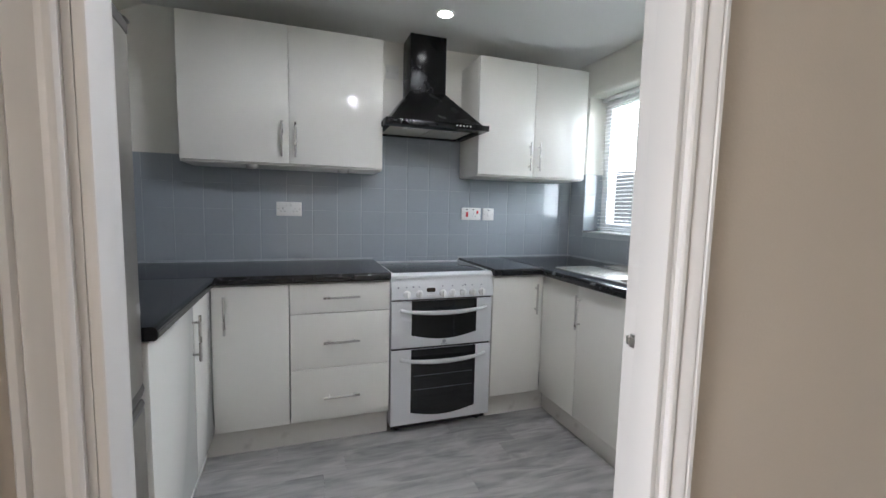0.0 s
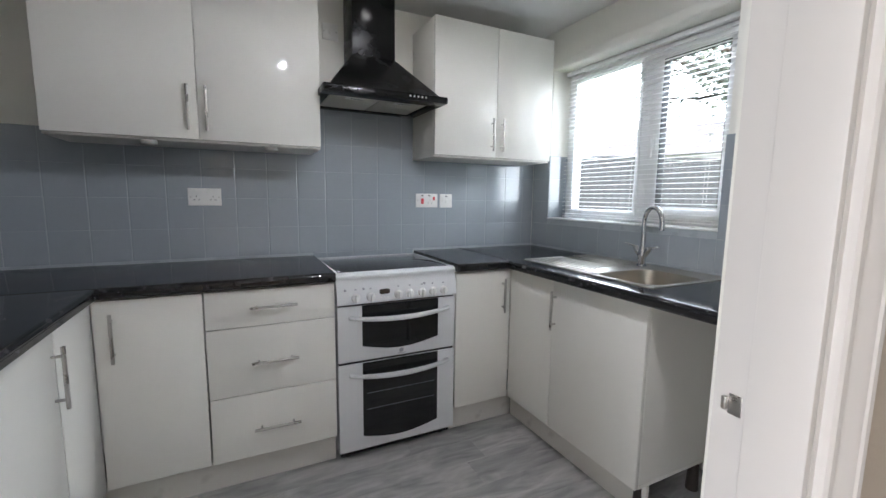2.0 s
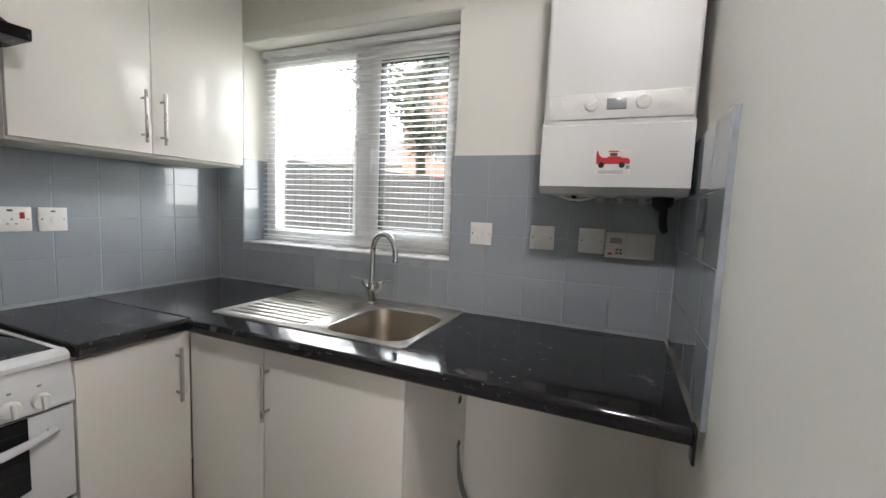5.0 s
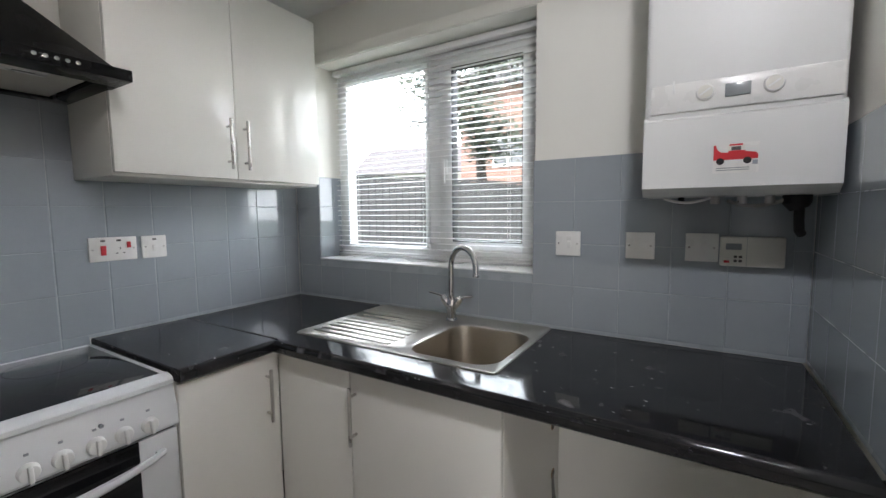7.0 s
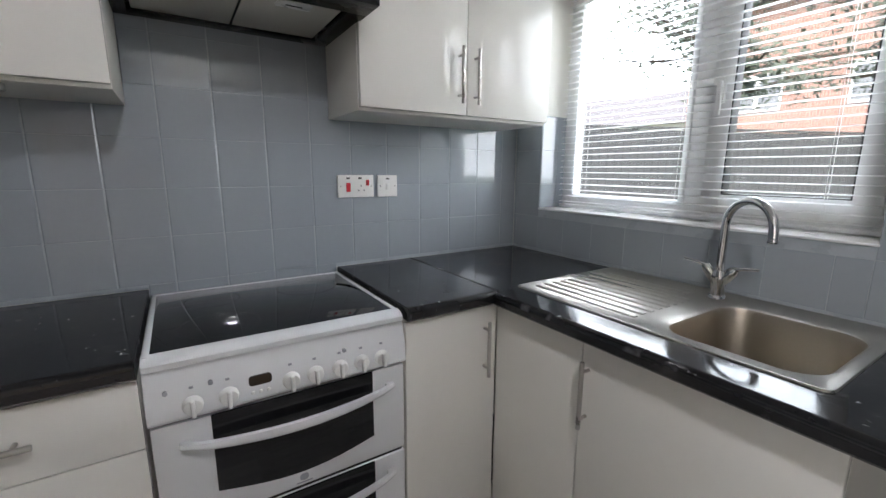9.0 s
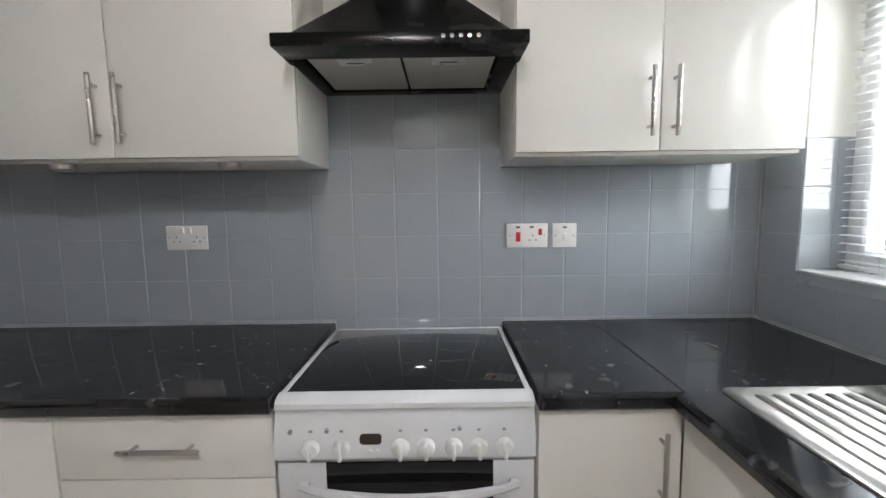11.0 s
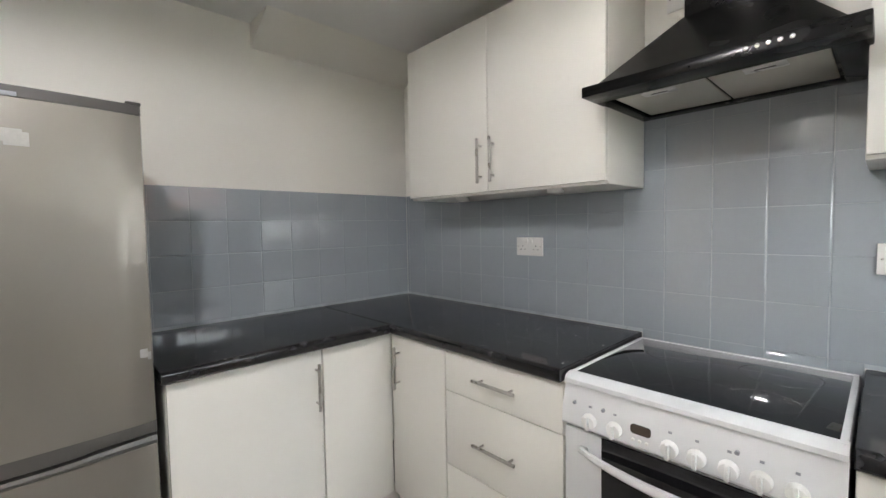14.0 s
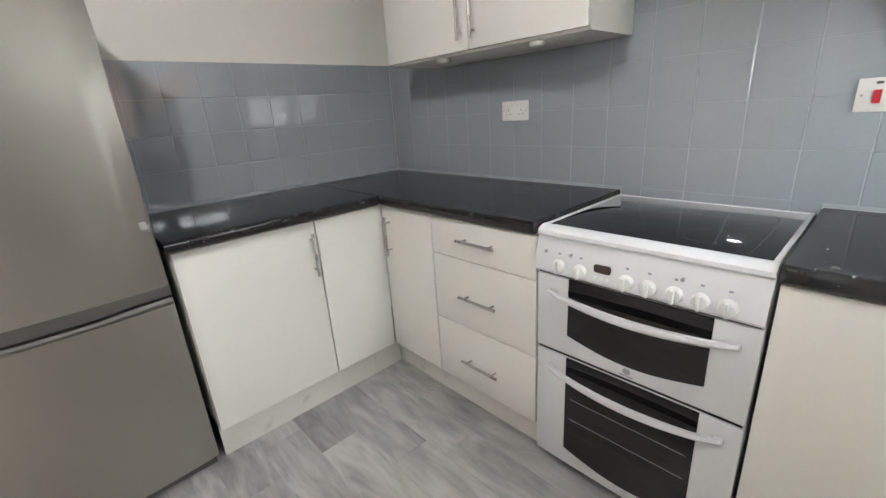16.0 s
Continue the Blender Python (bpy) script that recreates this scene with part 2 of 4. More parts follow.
def glass_material(name, tint, gloss_rough=0.0):
    m = bpy.data.materials.new(name)
    m.use_nodes = True
    n, l = m.node_tree.nodes, m.node_tree.links
    n.remove(n["Principled BSDF"])
    t, g, f, mix = n.new("ShaderNodeBsdfTransparent"), n.new("ShaderNodeBsdfGlossy"), n.new("ShaderNodeLayerWeight"), n.new("ShaderNodeMixShader")
    t.inputs[0].default_value = (*tint, 1)
    g.inputs["Roughness"].default_value = gloss_rough
    f.inputs["Blend"].default_value = 0.5
    power, lift = n.new("ShaderNodeMath"), n.new("ShaderNodeMath")
    power.operation, lift.operation = "POWER", "MULTIPLY_ADD"
    power.inputs[1].default_value, lift.inputs[1].default_value, lift.inputs[2].default_value = 5.0, 0.9, 0.035
    l.new(f.outputs["Facing"], power.inputs[0])
    l.new(power.outputs[0], lift.inputs[0])
    l.new(lift.outputs[0], mix.inputs[0])
    l.new(t.outputs[0], mix.inputs[1])
    l.new(g.outputs[0], mix.inputs[2])
    l.new(mix.outputs[0], n["Material Output"].inputs[0])
    return m


GLASS = glass_material("window_glass", (0.94, 0.96, 0.95))
OVENGLASS = glass_material("dark_oven_glass", (0.10, 0.10, 0.10))


def slat_material():
    m = material("white_blind_slat", (0.80, 0.80, 0.79), 0.4, vary=0.02, scale=8, fine=100, bump=0.0)
    n, l = m.node_tree.nodes, m.node_tree.links
    p, t, mix = n["Principled BSDF"], n.new("ShaderNodeBsdfTranslucent"), n.new("ShaderNodeMixShader")
    t.inputs[0].default_value = (0.98, 0.98, 0.975, 1)
    mix.inputs[0].default_value = 0.75
    l.new(p.outputs[0], mix.inputs[1])
    l.new(t.outputs[0], mix.inputs[2])
    l.new(mix.outputs[0], n["Material Output"].inputs[0])
    return m


SLAT = slat_material()


def glow(name, colour, strength):
    m = bpy.data.materials.new(name)
    m.use_nodes = True
    p = m.node_tree.nodes["Principled BSDF"]
    p.inputs["Base Color"].default_value = (0.8, 0.8, 0.8, 1)
    p.inputs["Emission Color"].default_value = (*colour, 1)
    p.inputs["Emission Strength"].default_value = strength
    return m


LIT = glow("lit_lamp_lens", (1.0, 0.95, 0.86), 12)
OVERCAST = glow("overcast_sky_glow", (0.95, 0.975, 1.0), 3.0)


# ---- builders ----
def thing(name, at, label, category, group="", kind="", turn=0):
    ob = new(name)
    ob.empty_display_size = 0.05
    ob.matrix_world = pose(*at, 0, 0, turn)
    return tagged(ob, label, category, group, kind)


def mesh_of(name, bm, mat, smooth=True):
    me = bpy.data.meshes.new(name)
    bmesh.ops.recalc_face_normals(bm, faces=bm.faces)
    bm.to_mesh(me)
    bm.free()
    me.materials.append(mat)
    if smooth:
        for poly in me.polygons:
            poly.use_smooth = True
        me.set_sharp_from_angle(angle=radians(35))
    return me


def part(name, bm, mat, parent, label=""):
    """One mesh under a thing or a part, in the thing's own axes."""
    ob = new(name, mesh_of(name, bm, mat))
    ob.parent = parent
    return tagged(ob, label)


def structure(name, bm, mat, label, category):
    return tagged(new(name, mesh_of(name, bm, mat)), label, category, "", "structure")


def box(x0, x1, y0, y1, z0, z1, bevel=0.0, seg=2, bm=None):
    own = bmesh.new()
    bmesh.ops.create_cube(own, size=1.0)
    for v in own.verts:
        v.co = Vector(((x0 + x1) / 2 + v.co.x * (x1 - x0), (y0 + y1) / 2 + v.co.y * (y1 - y0), (z0 + z1) / 2 + v.co.z * (z1 - z0)))
    if bevel:
        bmesh.ops.bevel(own, geom=own.edges[:], offset=bevel, segments=seg, profile=0.5, affect="EDGES", clamp_overlap=True)
    return joined(bm, own)


def joined(bm, own):
    if bm is None:
        return own
    me = bpy.data.meshes.new("tmp")
    own.to_mesh(me)
    own.free()
    bm.from_mesh(me)
    bpy.data.meshes.remove(me)
    return bm


def rod(a, b, r, seg=14, r2=None, bevel=0.0, bm=None):
    own = bmesh.new()
    a, b = Vector(a), Vector(b)
    d = b - a
    bmesh.ops.create_cone(own, cap_ends=True, segments=seg, radius1=r, radius2=r if r2 is None else r2, depth=d.length)
    if bevel:
        caps = [e for e in own.edges if abs(e.verts[0].co.z - e.verts[1].co.z) < 1e-6]
        bmesh.ops.bevel(own, geom=caps, offset=bevel, segments=2, profile=0.5, affect="EDGES", clamp_overlap=True)
    m = Matrix.Translation((a + b) / 2) @ d.to_track_quat("Z", "Y").to_matrix().to_4x4()
    own.transform(m)
    return joined(bm, own)


def tube(points, r, seg=10, bm=None, radii=None):
    """A round bar swept along points, with closed ends."""
    own = bmesh.new()
    pts = [Vector(p) for p in points]
    rings = []
    up = None
    for i, p in enumerate(pts):
        d = (pts[min(i + 1, len(pts) - 1)] - pts[max(i - 1, 0)]).normalized()
        if up is None:
            up = d.orthogonal().normalized()
        up = (up - d * up.dot(d)).normalized()
        side = d.cross(up)
        rr = radii[i] if radii else r
        rings.append([own.verts.new(p + rr * (math.cos(2 * math.pi * k / seg) * up + math.sin(2 * math.pi * k / seg) * side)) for k in range(seg)])
    for a, b in zip(rings, rings[1:]):
        for k in range(seg):
            own.faces.new((a[k], a[(k + 1) % seg], b[(k + 1) % seg], b[k]))
    own.faces.new(rings[0][::-1])
    own.faces.new(rings[-1])
    return joined(bm, own)


def prism(profile, axis, lo, hi, bm=None):
    """A closed outline of (u, v) pairs drawn out along an axis; u, v are the other two axes in order."""
    own = bmesh.new()

    def put(u, v, w):
        return {"x": (w, u, v), "y": (u, w, v), "z": (u, v, w)}[axis]

    a = [own.verts.new(put(u, v, lo)) for u, v in profile]
    b = [own.verts.new(put(u, v, hi)) for u, v in profile]
    k = len(profile)
    for i in range(k):
        own.faces.new((a[i], a[(i + 1) % k], b[(i + 1) % k], b[i]))
    own.faces.new(a[::-1])
    own.faces.new(b)
    return joined(bm, own)


def round_rect(x0, x1, y0, y1, r, n=6):
    """Outline of a rectangle with rounded corners, as (x, y) pairs."""
    out = []
    for cx, cy, a0 in ((x1 - r, y1 - r, 0), (x0 + r, y1 - r, 90), (x0 + r, y0 + r, 180), (x1 - r, y0 + r, 270)):
        for i in range(n + 1):
            a = radians(a0 + 90 * i / n)
            out.append((cx + r * math.cos(a), cy + r * math.sin(a)))
    return out


def arc(cx, cy, r, a0, a1, n):
    return [(cx + r * math.cos(radians(a0 + (a1 - a0) * i / n)), cy + r * math.sin(radians(a0 + (a1 - a0) * i / n))) for i in range(n + 1)]


# ---- structure ----
WX, EX, NY, SY, CZ = -1.465, 1.525, 0.0, -2.1, 2.33
PR = 0.008
W_TOP, W_BOT, W_Y0, W_Y1 = 2.088, 1.121, -1.307, -0.167

D0, D1, DTOP = -0.665, 0.115, 2.0
DK, DH, JT = -2.112, -2.235, 0.045
bm = box(-1.75, 1.83, NY + PR, NY + 0.2, -0.05, CZ + 0.05)
wall_north = structure("wall_north", bm, WALL, "cream painted plaster wall with grey-blue tiled splashback", "wall")
bm = box(WX - 0.2, WX - PR, DH + 0.012, NY + PR - 0.001, -0.05, CZ + 0.05)
wall_west = structure("wall_west", bm, WALL, "cream painted plaster wall above grey-blue tiles", "wall")
bm = box(EX + PR, EX + 0.28, W_Y1, NY + PR - 0.001, -0.05, CZ + 0.05)
box(EX + PR, EX + 0.28, -3.65, W_Y0, -0.05, CZ + 0.05, bm=bm)
box(EX + PR, EX + 0.28, W_Y0, W_Y1, -0.05, W_BOT, bm=bm)
box(EX + PR, EX + 0.28, W_Y0, W_Y1, W_TOP, CZ + 0.05, bm=bm)
wall_east = structure("wall_east", bm, WALL, "cream painted window wall with grey-blue tiled splashback", "wall")
bm = box(WX - PR, D0 - JT, DH + 0.012, DK, -0.05, CZ + 0.05)
box(D1 + JT, EX + PR, DH + 0.012, DK, -0.05, CZ + 0.05, bm=bm)
box(D0 - JT, D1 + JT, DH + 0.012, DK, DTOP + 0.03, CZ + 0.05, bm=bm)
wall_south = structure("wall_south", bm, WALL, "cream painted wall with the doorway to the hall", "wall")
# hall side of that wall; unseen hall ends, an opening added for fill light
bm = box(-2.6, D0 - JT, DH, DH + 0.0115, -0.05, CZ + 0.05)
box(D1 + JT, EX + PR, DH, DH + 0.0115, -0.05, CZ + 0.05, bm=bm)
box(D0 - JT, D1 + JT, DH, DH + 0.0115, DTOP + 0.03, CZ + 0.05, bm=bm)
box(-2.6, WX - 0.201, DH + 0.0115, DH + 0.1, -0.05, CZ, bm=bm)
structure("wall_hall_side", bm, HALL, "beige painted hall wall round the doorway", "wall")
structure("wall_hall_far", box(-2.75, 1.83, -3.75, -3.6, -0.05, CZ + 0.05), HALL, "beige painted hall wall", "wall")
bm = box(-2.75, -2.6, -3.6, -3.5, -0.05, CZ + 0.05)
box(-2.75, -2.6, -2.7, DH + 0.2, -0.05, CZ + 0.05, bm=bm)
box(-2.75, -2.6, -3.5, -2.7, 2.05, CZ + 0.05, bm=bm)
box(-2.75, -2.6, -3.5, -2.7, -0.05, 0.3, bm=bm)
structure("wall_hall_west", bm, HALL, "beige painted hall end wall with a tall opening added for the fill lamp", "wall")
structure("ceiling", box(-2.75, -1.75, -3.75, DH + 0.1, CZ, CZ + 0.12, bm=box(-1.75, 1.83, -3.75, 0.2, CZ, CZ + 0.12)), CEIL, "off-white painted plaster ceiling", "ceiling")
structure("ceiling_slope", prism([(WX - PR, 2.215), (-1.25, CZ - 0.001), (WX - PR, CZ - 0.001)], "y", -0.92, NY + PR - 0.002), WALL, "cream sloped boxing between wall and ceiling", "boxing")
structure("trim_lintel", box(EX - 0.002, EX + PR, W_Y0 - 0.02, NY, W_TOP + 0.002, 2.137, 0.004), WALL, "cream plaster ledge above the window", "trim")
floor = structure("floor", box(-2.75, -1.75, -3.75, DH + 0.1, -0.12, -0.006, bm=box(-1.75, 1.83, -3.75, 0.2, -0.12, -0.006)), RUBBER, "grey wood-effect vinyl plank floor", "floor")

# doorway lining, stops and architraves
bm = box(D0 - JT, D0, DH - 0.002, DK - 0.028, 0, DTOP, 0.002)
box(D0, D0 + 0.012, DH - 0.002, DK - 0.068, 0, DTOP, 0.002, bm=bm)
structure("trim_lining_hinge", bm, GLOSSWOOD, "white gloss door lining with stop, hinge side", "door lining")
bm = box(D1, D1 + JT, DH - 0.002, DK - 0.028, 0, DTOP, 0.002)
box(D1 - 0.012, D1, DH - 0.002, DK - 0.068, 0, DTOP, 0.002, bm=bm)
structure("trim_lining_latch", bm, GLOSSWOOD, "white gloss door lining with stop, latch side", "door lining")
structure("trim_lining_head", box(D0 - JT, D1 + JT, DH - 0.002, DK - 0.028, DTOP, DTOP + 0.03, 0.002), GLOSSWOOD, "white gloss door head lining", "door lining")


def architrave_profile(u0, sign):
    """Moulded section: (x, y) outline from the opening outwards."""
    y = DH
    p = [(0, 0), (0, -0.010), (0.004, -0.013), (0.012, -0.014), (0.018, -0.011), (0.022, -0.010), (0.03, -0.013), (0.04, -0.018), (0.048, -0.020), (0.052, -0.016), (0.056, -0.021), (0.064, -0.022), (0.068, -0.018), (0.068, 0)]
    return [(u0 + sign * a * 0.76, y + b) for a, b in p]


structure("trim_architrave_latch", prism(architrave_profile(D1 + 0.008, 1), "z", 0, DTOP + 0.07), GLOSSWOOD, "white moulded architrave beside the doorway", "architrave")
structure("trim_architrave_hinge", prism(architrave_profile(D0 - 0.008, -1), "z", 0, DTOP + 0.07), GLOSSWOOD, "white moulded architrave beside the doorway", "architrave")
structure("trim_architrave_head", box(D0 - 0.008, D1 + 0.008, DH - 0.022, DH, DTOP + 0.008, DTOP + 0.07, 0.004), GLOSSWOOD, "white moulded architrave over the doorway", "architrave")
kp = [(u, 2 * DH - v + DK - DH) for u, v in architrave_profile(D0 - 0.012, -1)]
structure("trim_architrave_kitchen", prism(kp, "z", 0, DTOP + 0.07), GLOSSWOOD, "white moulded architrave on the kitchen side of the doorway", "architrave")
structure("baseboard_east", box(EX - 0.012, EX + PR, DK, -1.45, 0, 0.085, 0.004), GLOSSWOOD, "white painted skirting board under the worktop", "baseboard")

# strike plate on the latch side
sp = thing("strike_plate", (D1 + 0.012, DK - 0.050, 1.03), "small brushed steel strike plate on the door lining", "strike plate")
part("plate", box(-0.0135, -0.0122, -0.010, 0.004, -0.012, 0.012, 0.0005), NICKEL, sp)
part("lip", box(-0.018, -0.0122, 0.004, 0.010, -0.008, 0.008, 0.002), NICKEL, sp)


# ---- window ----
window = thing("window_1", (1.71, (W_Y0 + W_Y1) / 2, W_BOT), "white plastic two-light window with an opening sash", "window", kind="structure")
FX0, FX1 = -0.03, 0.035
HY = (W_Y1 - W_Y0) / 2
WH = W_TOP - W_BOT
MY = 0.735 - 0.78


def frame_of(y0, y1, z0, z1, x0, x1, w, bevel=0.006):
    b = box(x0, x1, y0, y0 + w, z0, z1, bevel)
    box(x0, x1, y1 - w, y1, z0, z1, bevel, bm=b)
    box(x0, x1, y0 + w - 0.006, y1 - w + 0.006, z0, z0 + w, bevel, bm=b)
    box(x0, x1, y0 + w - 0.006, y1 - w + 0.006, z1 - w, z1, bevel, bm=b)
    return b


part("window_frame", frame_of(-HY, HY, 0, WH, FX0, FX1, 0.055), UPVC, window)
part("mullion", box(FX0, FX1, -0.088, -0.006, 0.05, WH - 0.05, 0.006), UPVC, window)
part("fixed_bead", frame_of(-0.01, HY - 0.05, 0.05, WH - 0.05, FX0 - 0.008, FX0 + 0.02, 0.02, 0.004), UPVC, window)
sash = part("opening_sash", frame_of(-HY + 0.035, -0.073, 0.035, WH - 0.035, FX0 - 0.016, FX1 - 0.02, 0.065), UPVC, window)
part("gasket", frame_of(-HY + 0.095, -0.133, 0.095, WH - 0.095, FX0 - 0.012, FX1 - 0.03, 0.008, 0.001), RUBBER, sash, "black rubber glazing gasket")
bm = box(FX0 - 0.03, FX0 - 0.012, -0.118, -0.094, 0.40, 0.47, 0.004)
box(FX0 - 0.045, FX0 - 0.03, -0.115, -0.097, 0.36, 0.47, 0.006, bm=bm)
part("window_handle", bm, UPVC, sash, "white lever window handle")
p1 = part("pane", box(-0.002, 0.002, 0.002, HY - 0.06, 0.065, WH - 0.065), GLASS, window)
p2 = part("pane", box(-0.002, 0.002, -HY + 0.097, -0.135, 0.097, WH - 0.097), GLASS, window)
for p in (p1, p2):
    p.visible_shadow = False
structure("window_sill", box(EX - 0.004, 1.69, W_Y0 + 0.001, W_Y1 - 0.001, W_BOT - 0.002, W_BOT + 0.006, 0.003), UPVC, "white painted window sill", "window sill")

# venetian blind
blind = thing("venetian_blind", (1.648, (W_Y0 + W_Y1) / 2, W_BOT + 0.01), "white slatted venetian blind lowered with open slats", "blind")
BZ = W_TOP - W_BOT - 0.04
part("head_rail", box(-0.018, 0.018, -HY + 0.012, HY - 0.012, BZ, BZ + 0.026, 0.003), UPVC, blind)
part("bottom_rail", box(-0.012, 0.012, -HY + 0.02, HY - 0.02, 0.002, 0.014, 0.004), SLAT, blind)


def slat_mesh():
    own = bmesh.new()
    w, k, tilt = 0.0125, 6, radians(3)
    rows = []
    for y in (-HY + 0.02, HY - 0.02):
        row = []
        for i in range(k + 1):
            u = -w + 2 * w * i / k
            zz = 0.0025 * (1 - (u / w) ** 2)
            row.append((u * math.cos(tilt) - zz * math.sin(tilt), y, u * math.sin(tilt) + zz * math.cos(tilt)))
        rows.append(row)
    top = [[own.verts.new(p) for p in row] for row in rows]
    low = [[own.verts.new((p[0], p[1], p[2] - 0.0005)) for p in row] for row in rows]
    for i in range(k):
        own.faces.new((top[0][i], top[0][i + 1], top[1][i + 1], top[1][i]))
        own.faces.new((low[0][i], low[1][i], low[1][i + 1], low[0][i + 1]))
    for a, b in ((0, 1), (1, 0)):
        for i in range(k):
            own.faces.new((top[a][i], low[a][i], low[a][i + 1], top[a][i + 1]))
    for i in (0, k):
        own.faces.new((top[0][i], top[1][i], low[1][i], low[0][i]))
    return mesh_of("slat", own, SLAT)


sm = slat_mesh()
for i in range(34):
    s = new("slat", sm)
    s.parent = blind
    s.location = (random.uniform(-0.0008, 0.0008), 0, 0.025 + i * (BZ - 0.03) / 34 + random.uniform(-0.001, 0.001))
    s.rotation_euler = (random.uniform(-0.0015, 0.0015), random.uniform(-0.05, 0.05), 0)
for y in (-0.42, 0.0, 0.42):
    for x in (-0.0135, 0.0135):
        part("ladder_cord", rod((x, y, 0.008), (x, y, BZ), 0.0007, 6), UPVC, blind)

# ---- fitted units ----
HANDLE_L = 0.185


def bar_handle(parent, x, z, y=-0.018, upright=True, length=HANDLE_L):
    """Steel bar handle on two posts; x, z its middle."""
    h = length / 2
    d = (0, 0, 1) if upright else (1, 0, 0)
    at = lambda k, out: (x + d[0] * k, y - out, z + d[2] * k)
    b = rod(at(-h, 0.028), at(h, 0.028), 0.006, 14, bevel=0.001)
    hd = part("handle", b, NICKEL, parent, "brushed steel bar handle")
    for k in (-h + 0.028, h - 0.028):
        part("post", rod(at(k, 0.0), at(k, 0.028), 0.0045, 10), NICKEL, hd)
    return hd


def base_unit(at, turn, width, label, handle=None, drawers=False, depth=0.54, group="base units", hollow=False):
    """Base cabinet: local x along the front, front at y = 0, back at y = depth."""
    u = thing("base_cabinet", at, label, "cabinet", group, turn=turn)
    b = box(0.001, width - 0.001, 0.002, depth, 0.146, 0.164 if hollow else 0.876, 0.001)
    part("base_panel" if hollow else "carcass", b, CARCASS, u)
    if hollow:
        part("side_panel", box(0.001, 0.017, 0.002, depth, 0.1645, 0.876, 0.001), CARCASS, u)
        part("side_panel", box(width - 0.017, width - 0.001, 0.002, depth, 0.1645, 0.876, 0.001), CARCASS, u)
        part("back_panel", box(0.0175, width - 0.0175, depth - 0.012, depth - 0.001, 0.1645, 0.876, 0.001), CARCASS, u)
    for z0, z1, hz in (((0.147, 0.4245, 0.273), (0.4275, 0.7155, 0.566), (0.7185, 0.872, 0.80)) if drawers else ((0.147, 0.872, 0.735),)):
        d = part("drawer_front" if drawers else "door", box(0.0015, width - 0.0015, -0.018, 0.0, z0, z1, 0.0018), FRONT, u)
        if drawers:
            bar_handle(d, width / 2, hz, upright=False)
        elif handle is not None:
            bar_handle(d, handle, hz)
    return u


FY, FE, FW = -0.578, 0.942, -0.862
base_unit((-0.862, FY + 0.018, 0), 0, 0.346, "white gloss corner base cabinet with one closed door", 0.058)
base_unit((-0.513, FY + 0.018, 0), 0, 0.508, "white gloss base cabinet with three closed drawers", drawers=True)
base_unit((0.607, FY + 0.018, 0), 0, 0.3345, "white gloss base cabinet with one door beside the cooker", 0.285)
base_unit((FE + 0.018, FY - 0.0005, 0), -90, 0.3425, "white gloss corner base cabinet with a plain closed door")
sink_unit = base_unit((FE + 0.018, -0.922, 0), -90, 0.508, "white gloss sink cabinet with one door, bare side panel", 0.022, depth=0.5, hollow=True)
base_unit((FW - 0.018, -0.908, 0), 90, 0.3295, "white gloss corner base cabinet with a plain closed door")
base_unit((FW - 0.018, -1.425, 0), 90, 0.514, "white gloss base cabinet with one door beside the fridge", 0.488)
# bored holes in the sink cabinet's side, as sleeves with bare board inside
for dx, dz in ((0.420, 0.629), (0.427, 0.45)):
    hole = part("bored_hole", rod((0.5065, dx, dz), (0.5092, dx, dz), 0.017, 20), BOARD, sink_unit, "raw chipboard hole")
    # proud dark disc, the shade inside the hole given as colour
    part("hole_shade_disc", rod((0.5067, dx + 0.003, dz - 0.002), (0.5096, dx + 0.003, dz - 0.002), 0.0125, 18), DARK, hole)
for x, y in ((0.47, 0.06), (0.47, 0.40), (0.04, 0.42)):
    part("leg", rod((x, y, 0), (x, y, 0.146), 0.026, 14, r2=0.02, bevel=0.003), WOODLEG, sink_unit, "dark plastic adjustable leg")


def plinth(at, turn, width, label):
    p = thing("plinth", at, label, "plinth", "plinths", turn=turn)
    part("board", box(0, width, 0, 0.016, 0.0, 0.144, 0.0015), PLINTH, p)
    return p


plinth((-0.905, -0.521, 0), 0, 0.902, "white plinth board under base cabinets on vinyl floor")
plinth((0.607, -0.521, 0), 0, 0.40, "short white plinth board under base cabinet beside cooker")
plinth((1.008, -0.5215, 0), -90, 0.908, "white plinth board under sink run of cabinets")
plinth((-0.906, -1.425, 0), 90, 0.74, "white plinth board under cabinets beside fridge")
plinth((-0.9055, -0.684, 0), 90, 0.162, "short white plinth end piece in the corner")


def worktop_profile(front, back, sign):
    """Section across the run: rounded nose at the front. sign +1: the front has the lower coordinate."""
    r = 0.016
    z0, z1 = 0.882, 0.922
    pts = [(back, z0), (front + sign * 0.006, z0), (front, z0 + 0.006), (front, z1 - r)]
    pts += [(front + sign * (r - r * math.cos(radians(a))), z1 - r + r * math.sin(radians(a))) for a in (15, 35, 55, 75, 90)]
    pts += [(back, z1)]
    return pts


